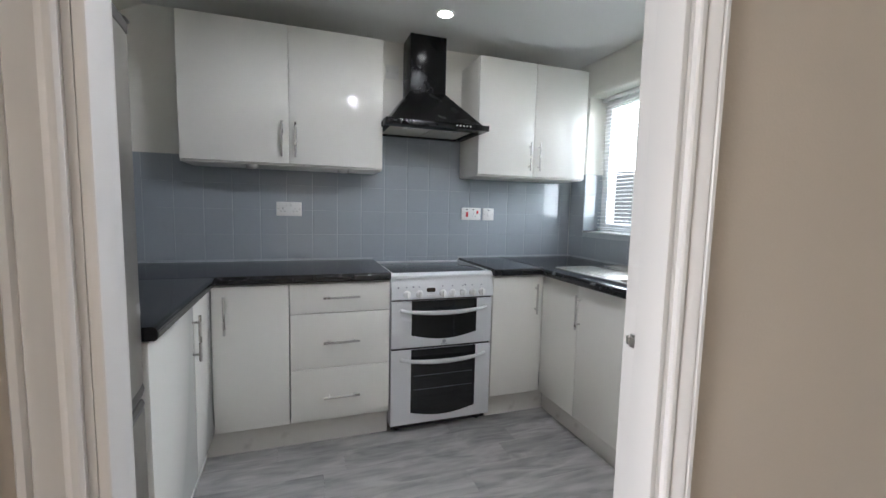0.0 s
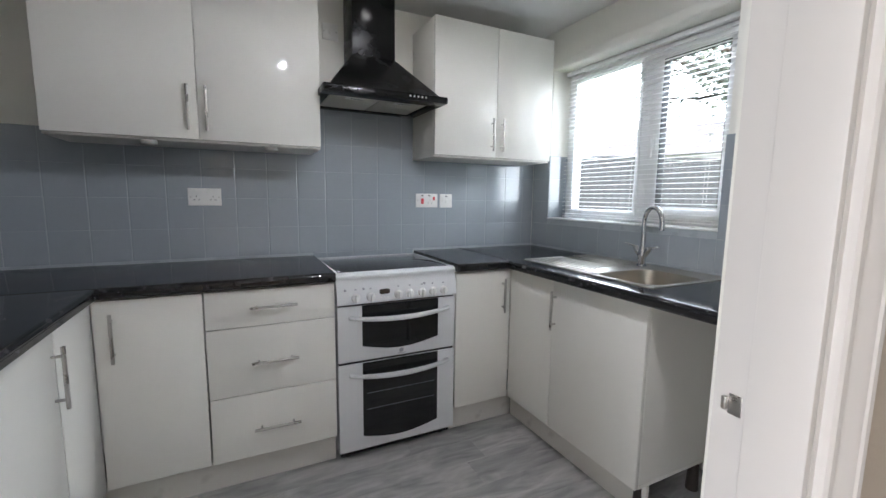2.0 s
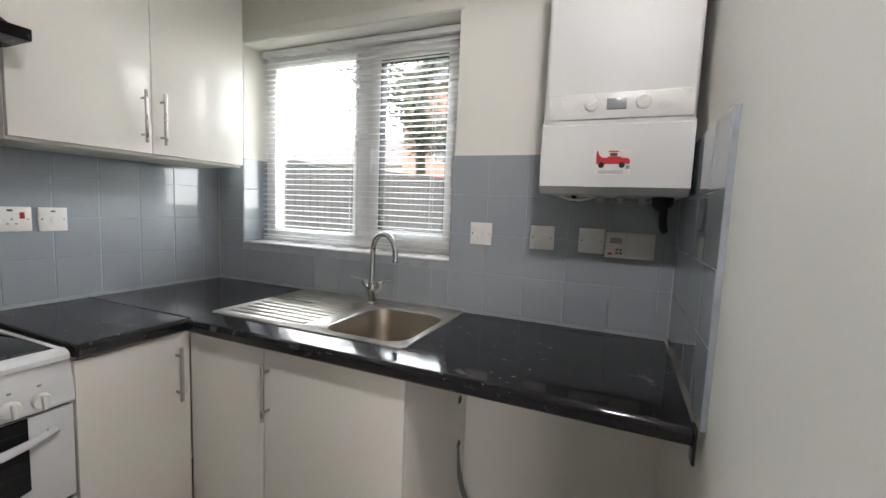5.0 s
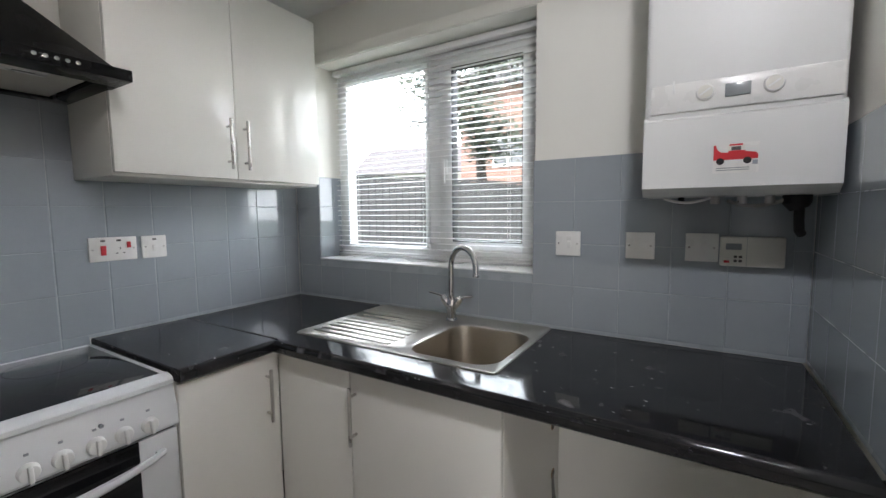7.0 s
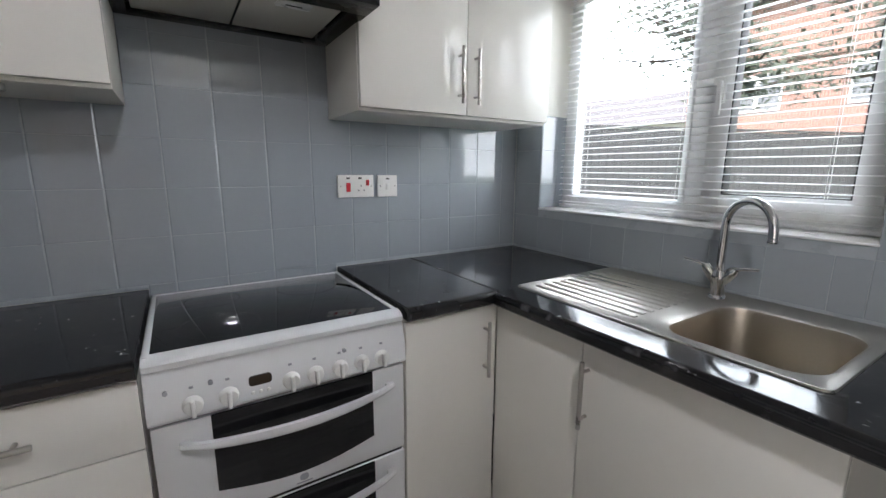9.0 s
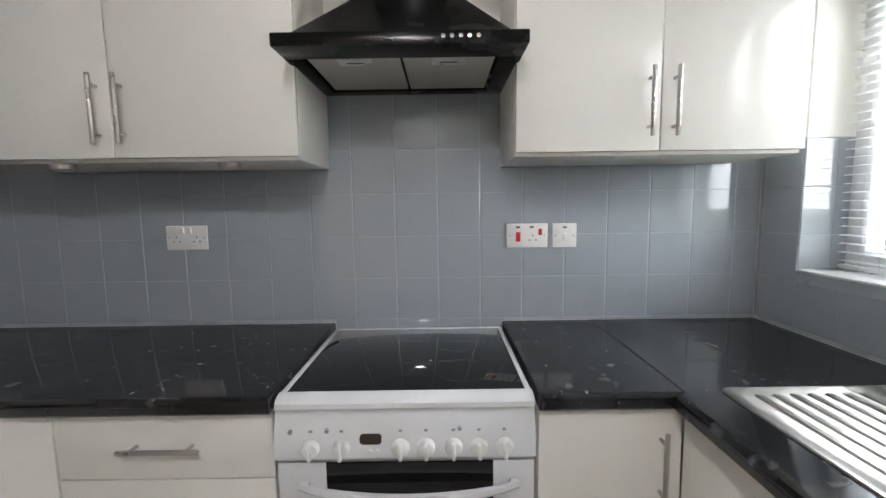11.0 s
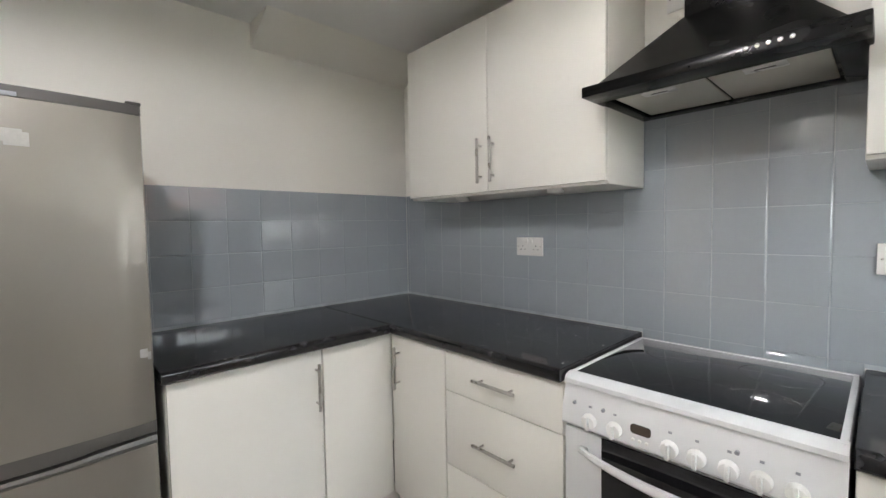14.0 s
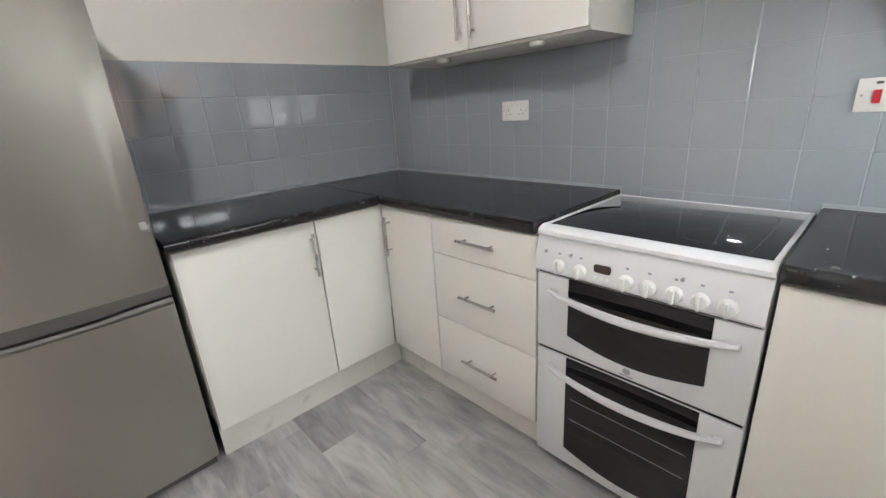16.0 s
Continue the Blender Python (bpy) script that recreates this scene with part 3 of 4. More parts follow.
wt = thing("worktop", (-0.9, -0.5, 0.882), "worn black laminate worktop turning the corner, glossy", "worktop")
off = lambda pts, du, dv: [(a + du, b + dv) for a, b in pts]
part("slab", prism(off(worktop_profile(-0.603, -0.002, 1), 0.5, -0.882), "x", WX + 0.9 + 0.001, -0.006 + 0.9), WORKTOP, wt)
part("slab", prism(off(worktop_profile(-0.833, WX + 0.001, -1), 0.9, -0.882), "y", -1.438 + 0.5, -0.604 + 0.5), WORKTOP, wt)
part("end_strip", box(WX + 0.002 + 0.9, -0.836 + 0.9, -1.4405 + 0.5, -1.4382 + 0.5, 0.002, 0.038), EDGING, wt)
part("end_strip", box(-0.0059 + 0.9, -0.004 + 0.9, -0.60 + 0.5, -0.003 + 0.5, 0.002, 0.0385), EDGING, wt)
part("edge_wear", box(-0.83 + 0.9, -0.01 + 0.9, -0.6036 + 0.5, -0.6031 + 0.5, 0.008, 0.023), EDGING, wt, "scuffed black edging")
part("edge_wear", box(-0.8326 + 0.9, -0.8321 + 0.9, -1.43 + 0.5, -0.61 + 0.5, 0.008, 0.023), EDGING, wt, "scuffed black edging")

wt2 = thing("worktop", (1.2, -1.0, 0.882), "worn black laminate worktop round the sink, glossy, stained", "worktop")
ox, oy, oz = -1.2, 1.0, -0.882
part("slab", prism(off(worktop_profile(-0.603, -0.002, 1), oy, oz), "x", 0.608 + ox, 0.9285 + ox), WORKTOP, wt2)
part("end_strip", box(0.6055 + ox, 0.6078 + ox, -0.60 + oy, -0.003 + oy, 0.002, 0.0385), EDGING, wt2)
part("joint_strip", box(0.9285 + ox, 0.9325 + ox, -0.60 + oy, -0.002 + oy, 0.002, 0.0415, 0.0005), RUBBER, wt2, "black joint strip")
prof = worktop_profile(0.903, 1.04, 1)
part("slab", prism(off(prof, ox, oz), "y", -2.092 + oy, -0.604 + oy), WORKTOP, wt2)
for x0, x1, y0, y1 in ((0.9325, 1.04, -0.604, -0.002), (1.04, EX - 0.001, -1.03, -0.002), (1.04, EX - 0.001, -2.092, -1.372), (1.435, EX - 0.001, -1.372, -1.03)):
    part("slab", box(x0 + ox, x1 + ox, y0 + oy, y1 + oy, 0, 0.04), WORKTOP, wt2)
part("edge_wear", box(0.9022 + ox, 0.9027 + ox, -2.085 + oy, -0.61 + oy, 0.008, 0.023), EDGING, wt2, "scuffed black edging")
part("end_cap", box(0.897 + ox, 0.93 + ox, -2.0985 + oy, -2.0925 + oy, -0.035, 0.041, 0.001), EDGING, wt2, "loose black end strip")

# ---- sink ----
sink = thing("sink", (1.266, -0.982, 0.922), "stainless steel inset sink with ribbed drainer", "sink")
ox, oy = -1.266, 0.982


def ring(bm_, outline, z):
    return [bm_.verts.new((x + ox, y + oy, z)) for x, y in outline]


def bridge(bm_, a, b):
    k = len(a)
    for i in range(k):
        bm_.faces.new((a[i], a[(i + 1) % k], b[(i + 1) % k], b[i]))


SB = (1.056, 1.412, -1.352, -1.045)
bm = bmesh.new()
rings = [ring(bm, round_rect(1.012, 1.521, -1.382, -0.584, 0.022, 8), 0.0005),
         ring(bm, round_rect(1.0135, 1.5195, -1.3805, -0.5855, 0.021, 8), 0.0045),
         ring(bm, round_rect(1.022, 1.511, -1.372, -0.594, 0.018, 8), 0.0045),
         ring(bm, round_rect(1.026, 1.507, -1.368, -0.598, 0.016, 8), 0.0028),
         ring(bm, round_rect(SB[0] - 0.008, SB[1] + 0.008, SB[2] - 0.006, SB[3] + 0.008, 0.075, 8), 0.0028),
         ring(bm, round_rect(SB[0], SB[1], SB[2], SB[3], 0.07, 8), -0.002)]
for a, b in zip(rings, rings[1:]):
    bridge(bm, a, b)
part("deck", bm, STEEL, sink)
bm = bmesh.new()
rings = [ring(bm, round_rect(SB[0], SB[1], SB[2], SB[3], 0.07, 8), -0.002),
         ring(bm, round_rect(SB[0] + 0.004, SB[1] - 0.004, SB[2] + 0.004, SB[3] - 0.004, 0.068, 8), -0.012),
         ring(bm, round_rect(SB[0] + 0.010, SB[1] - 0.010, SB[2] + 0.010, SB[3] - 0.010, 0.064, 8), -0.155),
         ring(bm, round_rect(SB[0] + 0.016, SB[1] - 0.016, SB[2] + 0.016, SB[3] - 0.016, 0.06, 8), -0.174),
         ring(bm, round_rect(SB[0] + 0.034, SB[1] - 0.034, SB[2] + 0.034, SB[3] - 0.034, 0.05, 8), -0.184),
         ring(bm, round_rect(SB[0] + 0.10, SB[1] - 0.10, SB[2] + 0.10, SB[3] - 0.10, 0.03, 8), -0.188)]
for a, b in zip(rings, rings[1:]):
    bridge(bm, a, b)
bm.faces.new(rings[-1])
part("bowl", bm, BOWL, sink, "satin steel bowl")
ys = (-0.625, -0.975)
for i in range(10):
    x = 1.075 + 0.038 * i
    y1 = ys[1] if i < 8 else ys[1] + 0.03
    bm = bmesh.new()
    pr = [(x - 0.011, 0.0026), (x - 0.006, 0.0062), (x + 0.006, 0.0062), (x + 0.011, 0.0026)]
    prism([(a + ox, b) for a, b in pr], "y", y1 + oy, ys[0] + oy, bm=bm)
    part("drainer_rib", bm, STEEL, sink)
ov = part("overflow", rod((1.395 + ox, -1.052 + oy - 0.006, -0.035), (1.395 + ox, -1.0615 + oy, -0.035), 0.011, 16), CHROME, sink, "chrome overflow rose")
part("overflow_hole", rod((1.395 + ox, -1.0615 + oy, -0.035), (1.395 + ox, -1.0622 + oy, -0.035), 0.005, 10), DARK, ov)
part("waste", rod((1.235 + ox, -1.2 + oy, -0.187), (1.235 + ox, -1.2 + oy, -0.184), 0.04, 24, bevel=0.001), CHROME, sink, "chrome waste")

tap = thing("mixer_tap", (1.432, -1.004, 0.926), "chrome swan-neck mixer tap with two levers", "tap")
part("base", rod((0, 0, 0), (0, 0, 0.012), 0.025, 24, r2=0.021, bevel=0.002), CHROME, tap)
part("body", tube([(0, 0, 0.01), (0, 0, 0.03), (0, 0, 0.055), (0, 0, 0.085)], 0.02, 20, radii=[0.019, 0.018, 0.023, 0.017]), CHROME, tap)
for s in (-1, 1):
    v = part("valve", tube([(0, 0, 0.04), (0, s * 0.022, 0.068), (0, s * 0.034, 0.086), (0, s * 0.04, 0.096)], 0.013, 16, radii=[0.012, 0.015, 0.016, 0.012]), CHROME, tap)
    part("lever", tube([(0, s * 0.038, 0.094), (-0.004, s * 0.06, 0.1), (-0.008, s * 0.1, 0.106)], 0.004, 10, radii=[0.006, 0.0045, 0.0035]), CHROME, v)
nk = [(0, 0, 0.08), (0, 0, 0.15), (0, 0, 0.222)]
rad, dirx, diry = 0.072, -0.36, -0.933
for i in range(1, 13):
    a = radians(180 - 172 * i / 12)
    u = rad + rad * math.cos(a)
    nk.append((u * dirx, u * diry, 0.222 + rad * math.sin(a)))
nk.append((nk[-1][0] + 0.002 * dirx, nk[-1][1] + 0.002 * diry, nk[-1][2] - 0.03))
part("spout", tube(nk, 0.0115, 18), CHROME, tap)
part("aerator", rod(nk[-1], (nk[-1][0], nk[-1][1], nk[-1][2] - 0.012), 0.0125, 18, bevel=0.001), CHROME, tap)

# ---- upper cabinets ----


def wall_unit(x0, width, label, split):
    u = thing("wall_cabinet", (x0, -0.30, 1.478), label, "cabinet", "wall cabinets")
    part("carcass", box(0, width, 0.001, 0.299, 0.0, 0.728, 0.001), CARCASS, u)
    for a, b, hx in ((0.001, split - 0.0015, split - 0.035), (split + 0.0015, width - 0.001, split + 0.033)):
        d = part("door", box(a, b, -0.018, 0.0, 0.01, 0.73, 0.0018), FRONT, u)
        bar_handle(d, hx, 0.138)
    return u


wall_unit(-1.03, 1.027, "white gloss double-door wall cabinet above worktop", 0.519)
wall_unit(0.598, 0.80, "white gloss double-door wall cabinet between hood and window", 0.398)


def puck(x, y):
    d = thing("under_cabinet_light", (x, y, 1.478), "small round chrome light under the wall cabinet", "light", "under-cabinet lights")
    part("body", rod((0, 0, -0.018), (0, 0, 0), 0.031, 24, bevel=0.003), NICKEL, d)
    part("lens", rod((0, 0, -0.0205), (0, 0, -0.0175), 0.021, 20, bevel=0.001), PLATE, d)


puck(-0.698, -0.275)
puck(-0.222, -0.265)

# ---- cooker hood ----
hood = thing("cooker_hood", (0.297, 0, 1.727), "black enamel chimney cooker hood above the cooker", "cooker hood")
HW, HD = 0.3095, -0.458
bm = bmesh.new()
lo = [(-HW + 0.03, HD + 0.02), (HW - 0.03, HD + 0.02), (HW - 0.03, -0.002), (-HW + 0.03, -0.002)]
hi = [(-0.11, -0.19), (0.122, -0.19), (0.122, -0.002), (-0.11, -0.002)]
ra = [bm.verts.new((x, y, 0.031)) for x, y in lo]
rb = [bm.verts.new((x, y, 0.255)) for x, y in hi]
bridge(bm, ra, rb)
bm.faces.new(rb)
bm.faces.new(ra[::-1])
part("canopy", bm, BLACKENAMEL, hood)
part("rim", box(-HW, HW, HD, HD + 0.095, 0.0, 0.032, 0.003), BLACKENAMEL, hood)
for x0, x1 in ((-HW, -HW + 0.045), (HW - 0.06, HW)):
    part("rim", box(x0, x1, HD + 0.092, -0.002, 0.0, 0.031, 0.003), BLACKENAMEL, hood)
part("rim", box(-HW + 0.04, HW - 0.055, -0.055, -0.002, 0.0, 0.03, 0.003), BLACKENAMEL, hood)
part("recess_roof", box(-HW + 0.04, HW - 0.055, HD + 0.09, -0.05, 0.012, 0.03), BLACKENAMEL, hood)
for x0, x1 in ((-0.255, -0.012), (-0.004, 0.240)):
    f = part("grease_filter", box(x0, x1, -0.362, -0.056, 0.006, 0.0115, 0.001), FILTER, hood, "aluminium mesh grease filter")
    part("filter_edge", box(x0, x1, -0.363, -0.357, 0.004, 0.008), NICKEL, f)
    cx = (x0 + x1) / 2
    lp = part("lamp_plate", box(cx - 0.045, cx + 0.045, -0.345, -0.30, 0.0025, 0.007, 0.001), PLATE, hood, "white lamp cover")
    part("lamp_slot", box(cx - 0.022, cx + 0.022, -0.326, -0.319, 0.0018, 0.003), DARK, lp)
part("chimney", box(-0.11, 0.122, -0.19, -0.002, 0.253, CZ - 1.730 - 0.001, 0.003), BLACKENAMEL, hood)
for i in range(5):
    x = 0.1035 + 0.021 * i
    k = part("button", rod((x, HD + 0.002, 0.017), (x, HD - 0.004, 0.017), 0.0055, 16, bevel=0.001), CHROME, hood, "round chrome push button")

# ---- cooker ----
ck = thing("cooker", (0.3, -0.3, 0.0), "white freestanding electric cooker with double oven", "cooker")
CF = -0.28
part("body", box(-0.294, 0.294, CF + 0.03, 0.28, 0.04, 0.885, 0.003), ENAMEL, ck)
b = box(-0.299, 0.299, CF + 0.012, 0.285, 0.884, 0.903, 0.006)
part("hob_tray", b, ENAMEL, ck)
bm = box(-0.297, 0.297, 0.254, 0.272, 0.902, 0.9095, 0.003)
part("hob_upstand", bm, ENAMEL, ck)
rim = box(-0.297, -0.283, CF + 0.02, 0.256, 0.9025, 0.911, 0.003)
part("front_lip", prism([(CF + 0.037, 0.9105), (CF + 0.026, 0.911), (CF + 0.006, 0.905), (CF - 0.001, 0.897), (CF - 0.002, 0.885), (CF + 0.037, 0.885)], "x", -0.2985, 0.2985), ENAMEL, ck)
part("hob_rim", rim, ENAMEL, ck)
part("hob_rim", box(0.283, 0.297, CF + 0.02, 0.256, 0.9025, 0.911, 0.003), ENAMEL, ck)
hob = part("hob_glass", box(-0.284, 0.284, CF + 0.034, 0.254, 0.9035, 0.9085, 0.001), BLACKGLASS, ck, "black ceramic glass hob")
for x, y, r in ((-0.14, -0.12, 0.095), (0.14, -0.12, 0.075), (-0.14, 0.12, 0.075), (0.14, 0.12, 0.095)):
    bm = bmesh.new()
    a = [bm.verts.new((x + r * math.cos(i * math.pi / 24), y + r * math.sin(i * math.pi / 24), 0.9088)) for i in range(48)]
    c = [bm.verts.new((x + (r - 0.0016) * math.cos(i * math.pi / 24), y + (r - 0.0016) * math.sin(i * math.pi / 24), 0.9088)) for i in range(48)]
    bridge(bm, a, c)
    part("cooking_zone", bm, ZONE, hob, "faint printed ring")
panel_pts = [(CF + 0.04, 0.768), (CF - 0.012, 0.768), (CF - 0.016, 0.775), (CF - 0.010, 0.83), (CF + 0.004, 0.872), (CF + 0.012, 0.886), (CF + 0.04, 0.888)]
panel = part("control_panel", prism(panel_pts, "x", -0.299, 0.299), ENAMEL, ck)
for x in (-0.215, -0.145, -0.01, 0.048, 0.111, 0.169, 0.227):
    kn = part("knob", rod((x, CF - 0.008, 0.798), (x, CF - 0.026, 0.796), 0.0215, 24, r2=0.0185, bevel=0.003), KNOBW, panel, "white round control knob")
    g = box(-0.0045, 0.0045, -0.014, 0.0, -0.019, 0.019, 0.003)
    g.transform(Matrix.Translation((x, CF - 0.024, 0.796)) @ pose(0, 0, 0, 0, random.uniform(-4, 4), 0))
    part("knob_grip", g, KNOBW, kn)
    part("marking", box(x - 0.004, x + 0.004, CF - 0.0105, CF - 0.0085, 0.8335, 0.839), INK, panel, "small grey printed symbol")
cl = part("clock", prism([(a, b) for a, b in round_rect(-0.103, -0.053, 0.806, 0.83, 0.008, 4)], "y", CF - 0.0145, CF - 0.005), BROWNSCREEN, panel, "smoked brown clock window")
for i in range(3):
    part("clock_button", rod((-0.096 + 0.017 * i, CF - 0.01, 0.79), (-0.096 + 0.017 * i, CF - 0.018, 0.79), 0.0042, 10, bevel=0.001), KNOBW, panel)
for x, z in ((-0.262, 0.836), (-0.178, 0.838), (0.125, 0.84)):
    part("indicator", rod((x, CF - 0.005, z), (x, CF - 0.0125, z - 0.001), 0.005, 12), INK, panel, "grey indicator lens")


def oven_door(z0, z1, wz0, wz1, name):
    """Door slab with a window whose lower edge sags; local x -0.292 to 0.3."""
    d = part(name, box(-0.297, 0.299, CF - 0.004, CF + 0.03, z0, z1, 0.005), ENAMEL, ck, "white enamel oven door")
    out = [(-0.184, wz1), (-0.184, wz0 + 0.03)] + [(-0.184 + 0.386 * i / 12, wz0 + 0.03 * (1 - math.sin(math.pi * i / 12)) ** 1.0) for i in range(1, 12)] + [(0.202, wz0 + 0.03), (0.202, wz1)]
    part("window_surround", prism(out, "y", CF - 0.0062, CF + 0.01), BLACKGLASS, d, "black glass oven window")
    bar = [(-0.245 + 0.505 * i / 14, CF - 0.012 - 0.034 * math.sin(math.pi * i / 14) ** 0.6, z1 - 0.052 - 0.012 * math.sin(math.pi * i / 14)) for i in range(15)]
    hb = bmesh.new()
    rg = []
    for i, (x, y, z) in enumerate(bar):
        hz = 0.008 + 0.004 * math.sin(math.pi * i / 14)
        rg.append([hb.verts.new((x, y + dy, z + dz)) for dy, dz in ((-0.009, -hz * 0.6), (-0.011, 0), (-0.008, hz), (0.003, hz), (0.004, -hz), (-0.005, -hz))])
    for a, c in zip(rg, rg[1:]):
        for i in range(6):
            hb.faces.new((a[i], a[(i + 1) % 6], c[(i + 1) % 6], c[i]))
    hb.faces.new(rg[0])
    hb.faces.new(rg[-1][::-1])
    hd = part("door_handle", hb, ENAMEL, d, "white arched door handle")
    for x in (-0.236, 0.251):
        part("handle_foot", box(x - 0.012, x + 0.012, CF - 0.016, CF - 0.003, z1 - 0.062, z1 - 0.044, 0.003), ENAMEL, d)
    return d


oven_door(0.494, 0.758, 0.535, 0.757, "top_oven_door")
low = oven_door(0.052, 0.483, 0.09, 0.482, "main_oven_door")
for z in (0.25, 0.33):
    part("shelf_line", box(-0.165, 0.185, CF - 0.0068, CF - 0.0064, z, z + 0.0022), GREYSCREEN, low, "oven shelf behind dark glass")
# solid strips fill the door gaps, their shade put into the colour
part("dark_gap_fill", box(-0.292, 0.292, CF + 0.004, CF + 0.03, 0.483, 0.494), DARK, ck)
part("dark_gap_fill", box(-0.292, 0.292, CF + 0.004, CF + 0.03, 0.757, 0.77), DARK, ck)
part("badge", prism([(a, b) for a, b in round_rect(-0.003, 0.019, 0.509, 0.528, 0.008, 4)], "y", CF - 0.0048, CF), INK, ck, "small grey maker's badge")
part("badge_bar", box(-0.012, 0.028, CF - 0.0046, CF, 0.502, 0.506), INK, ck)
for x in (-0.25, 0.25):
    for y in (-0.21, 0.22):
        part("foot", rod((x, y, 0), (x, y, 0.042), 0.02, 12), RUBBER, ck)
part("kick_strip", box(-0.285, 0.285, CF + 0.03, CF + 0.045, 0.018, 0.05), DARK, ck)

# ---- fridge freezer ----
fr = thing("fridge_freezer", (-1.16, -1.748, 0), "tall silver-grey fridge freezer with two closed doors", "fridge freezer")
part("cabinet", box(-0.28, 0.255, -0.296, 0.296, 0.03, 1.69, 0.004), FRIDGEDARK, fr, "dark grey cabinet sides")


def bowed(z0, z1, bulge=0.016, back=0.258, face=0.292, half=0.299, r=0.014):
    pts = [(back, -half), (face - r, -half)]
    n = 16
    for i in range(n + 1):
        y = -half + 0.004 + (2 * half - 0.008) * i / n
        pts.append((face + bulge * (1 - (y / half) ** 2), y))
    pts += [(face - r, half), (back, half)]
    b = prism(pts, "z", z0, z1)
    bmesh.ops.bevel(b, geom=[e for e in b.edges if abs(e.verts[0].co.z - e.verts[1].co.z) < 1e-5], offset=0.003, segments=2, profile=0.5, affect="EDGES", clamp_overlap=True)
    return b


top = part("fridge_door", bowed(0.772, 1.682), FRIDGE, fr, "silver-grey bowed fridge door")
bot = part("freezer_door", bowed(0.05, 0.702), FRIDGE, fr, "silver-grey bowed freezer door")
part("top_trim", bowed(1.683, 1.711, face=0.294), FRIDGEDARK, fr, "dark grey top trim")
part("hinge_cap", box(0.24, 0.30, 0.262, 0.30, 1.709, 1.719, 0.005), FRIDGEDARK, fr)
part("handle_recess", bowed(0.702, 0.772, bulge=0.006, face=0.264), DARK, fr, "dark handle recess between the doors")


def grip(z_flat, z_wave, sign, face):
    """Bowed grip strip: one long edge straight against its door, the other waved round the finger hold."""
    own, n, rings_ = bmesh.new(), 28, []
    for i in range(n + 1):
        y = -0.297 + 0.594 * i / n
        x = face + 0.015 * (1 - (y / 0.299) ** 2)
        hold = 1 / (1 + math.exp((abs(y) - 0.14) / 0.018))
        zw = z_wave - sign * 0.007 * hold
        rings_.append([own.verts.new(p) for p in ((0.262, y, z_flat), (x, y, z_flat), (x + 0.003, y, (z_flat + zw) / 2), (x - 0.002, y, zw), (0.262, y, zw))])
    for a, c in zip(rings_, rings_[1:]):
        for i in range(5):
            own.faces.new((a[i], a[(i + 1) % 5], c[(i + 1) % 5], c[i]))
    own.faces.new(rings_[0])
    own.faces.new(rings_[-1][::-1])
    return own


part("handle_lip", grip(0.7718, 0.737, 1, 0.291), FRIDGEGRIP, fr, "grey grip strip above the gap")
part("handle_lip", grip(0.7022, 0.7265, 1, 0.290), FRIDGEGRIP, fr, "grey grip strip below the gap")
part("hinge_plug", box(0.29, 0.302, -0.298, -0.286, 0.706, 0.717, 0.003), PLATE, fr, "small white hinge plug")
part("badge", box(0.307, 0.3115, -0.045, 0.045, 1.684, 1.695, 0.001), INK, top, "small silver maker's badge")


def on_door(y):
    return 0.292 + 0.016 * (1 - (y / 0.299) ** 2)


for y0, y1, z0, z1 in ((-0.226, -0.217, 1.568, 1.596), (-0.206, -0.197, 1.566, 1.592), (-0.2175, -0.2055, 1.575, 1.583), (-0.093, -0.048, 1.592, 1.601), (-0.093, -0.083, 1.578, 1.5915), (0.004, 0.050, 1.572, 1.605), (0.016, 0.062, 1.563, 1.598), (0.265, 0.284, 0.970, 0.996), (0.284, 0.292, 0.962, 0.985)):
    part("label_residue", box(on_door((y0 + y1) / 2) - 0.002, on_door((y0 + y1) / 2) + 0.0012, y0, y1, z0, z1, 0.0008), SCUFF, top, "pale patch of torn sticker")
part("kick_plate", box(0.2, 0.262, -0.29, 0.29, 0.0, 0.045, 0.003), FRIDGEDARK, fr)
for x in (-0.22, 0.2):
    for y in (-0.25, 0.25):
        part("foot", rod((x, y, 0), (x, y, 0.032), 0.018, 10), RUBBER, fr)

# ---- boiler ----
bo = thing("boiler", (EX, -1.893, 1.39), "white wall-hung boiler with gauges and a red truck sticker", "boiler")
BF = 1.25 - EX
b = box(BF, -0.001, -0.195, 0.195, 0.035, 0.72, 0.012, 3)
part("casing", b, BOILERWHITE, bo, "white enamelled boiler casing")
cv = prism([(BF + 0.004, 0.2), (BF - 0.004, 0.19), (BF - 0.006, 0.02), (BF + 0.02, 0.0), (-0.03, 0.0), (-0.03, 0.2)], "y", -0.196, 0.196)
part("lower_cover", cv, BOILERWHITE, bo, "white drop-down cover")
bd = part("control_band", box(BF - 0.006, BF + 0.02, -0.19, 0.182, 0.207, 0.278, 0.004), PLATE, bo, "white control band")
for y in (0.064, -0.068):
    g = part("gauge", rod((BF - 0.002, y, 0.248), (BF - 0.013, y, 0.248), 0.0205, 28, r2=0.0185, bevel=0.002), PLATE, bd, "round white dial")
    part("gauge_face", rod((BF - 0.012, y, 0.248), (BF - 0.0138, y, 0.248), 0.0155, 24), OLDPLATE, g)
    nd = box(-0.001, 0.0, -0.0018, 0.0018, -0.013, 0.013)
    nd.transform(Matrix.Translation((BF - 0.0138, y, 0.248)) @ pose(0, 0, 0, 55, 0, 0))
    part("pointer", nd, KNOBW, g)
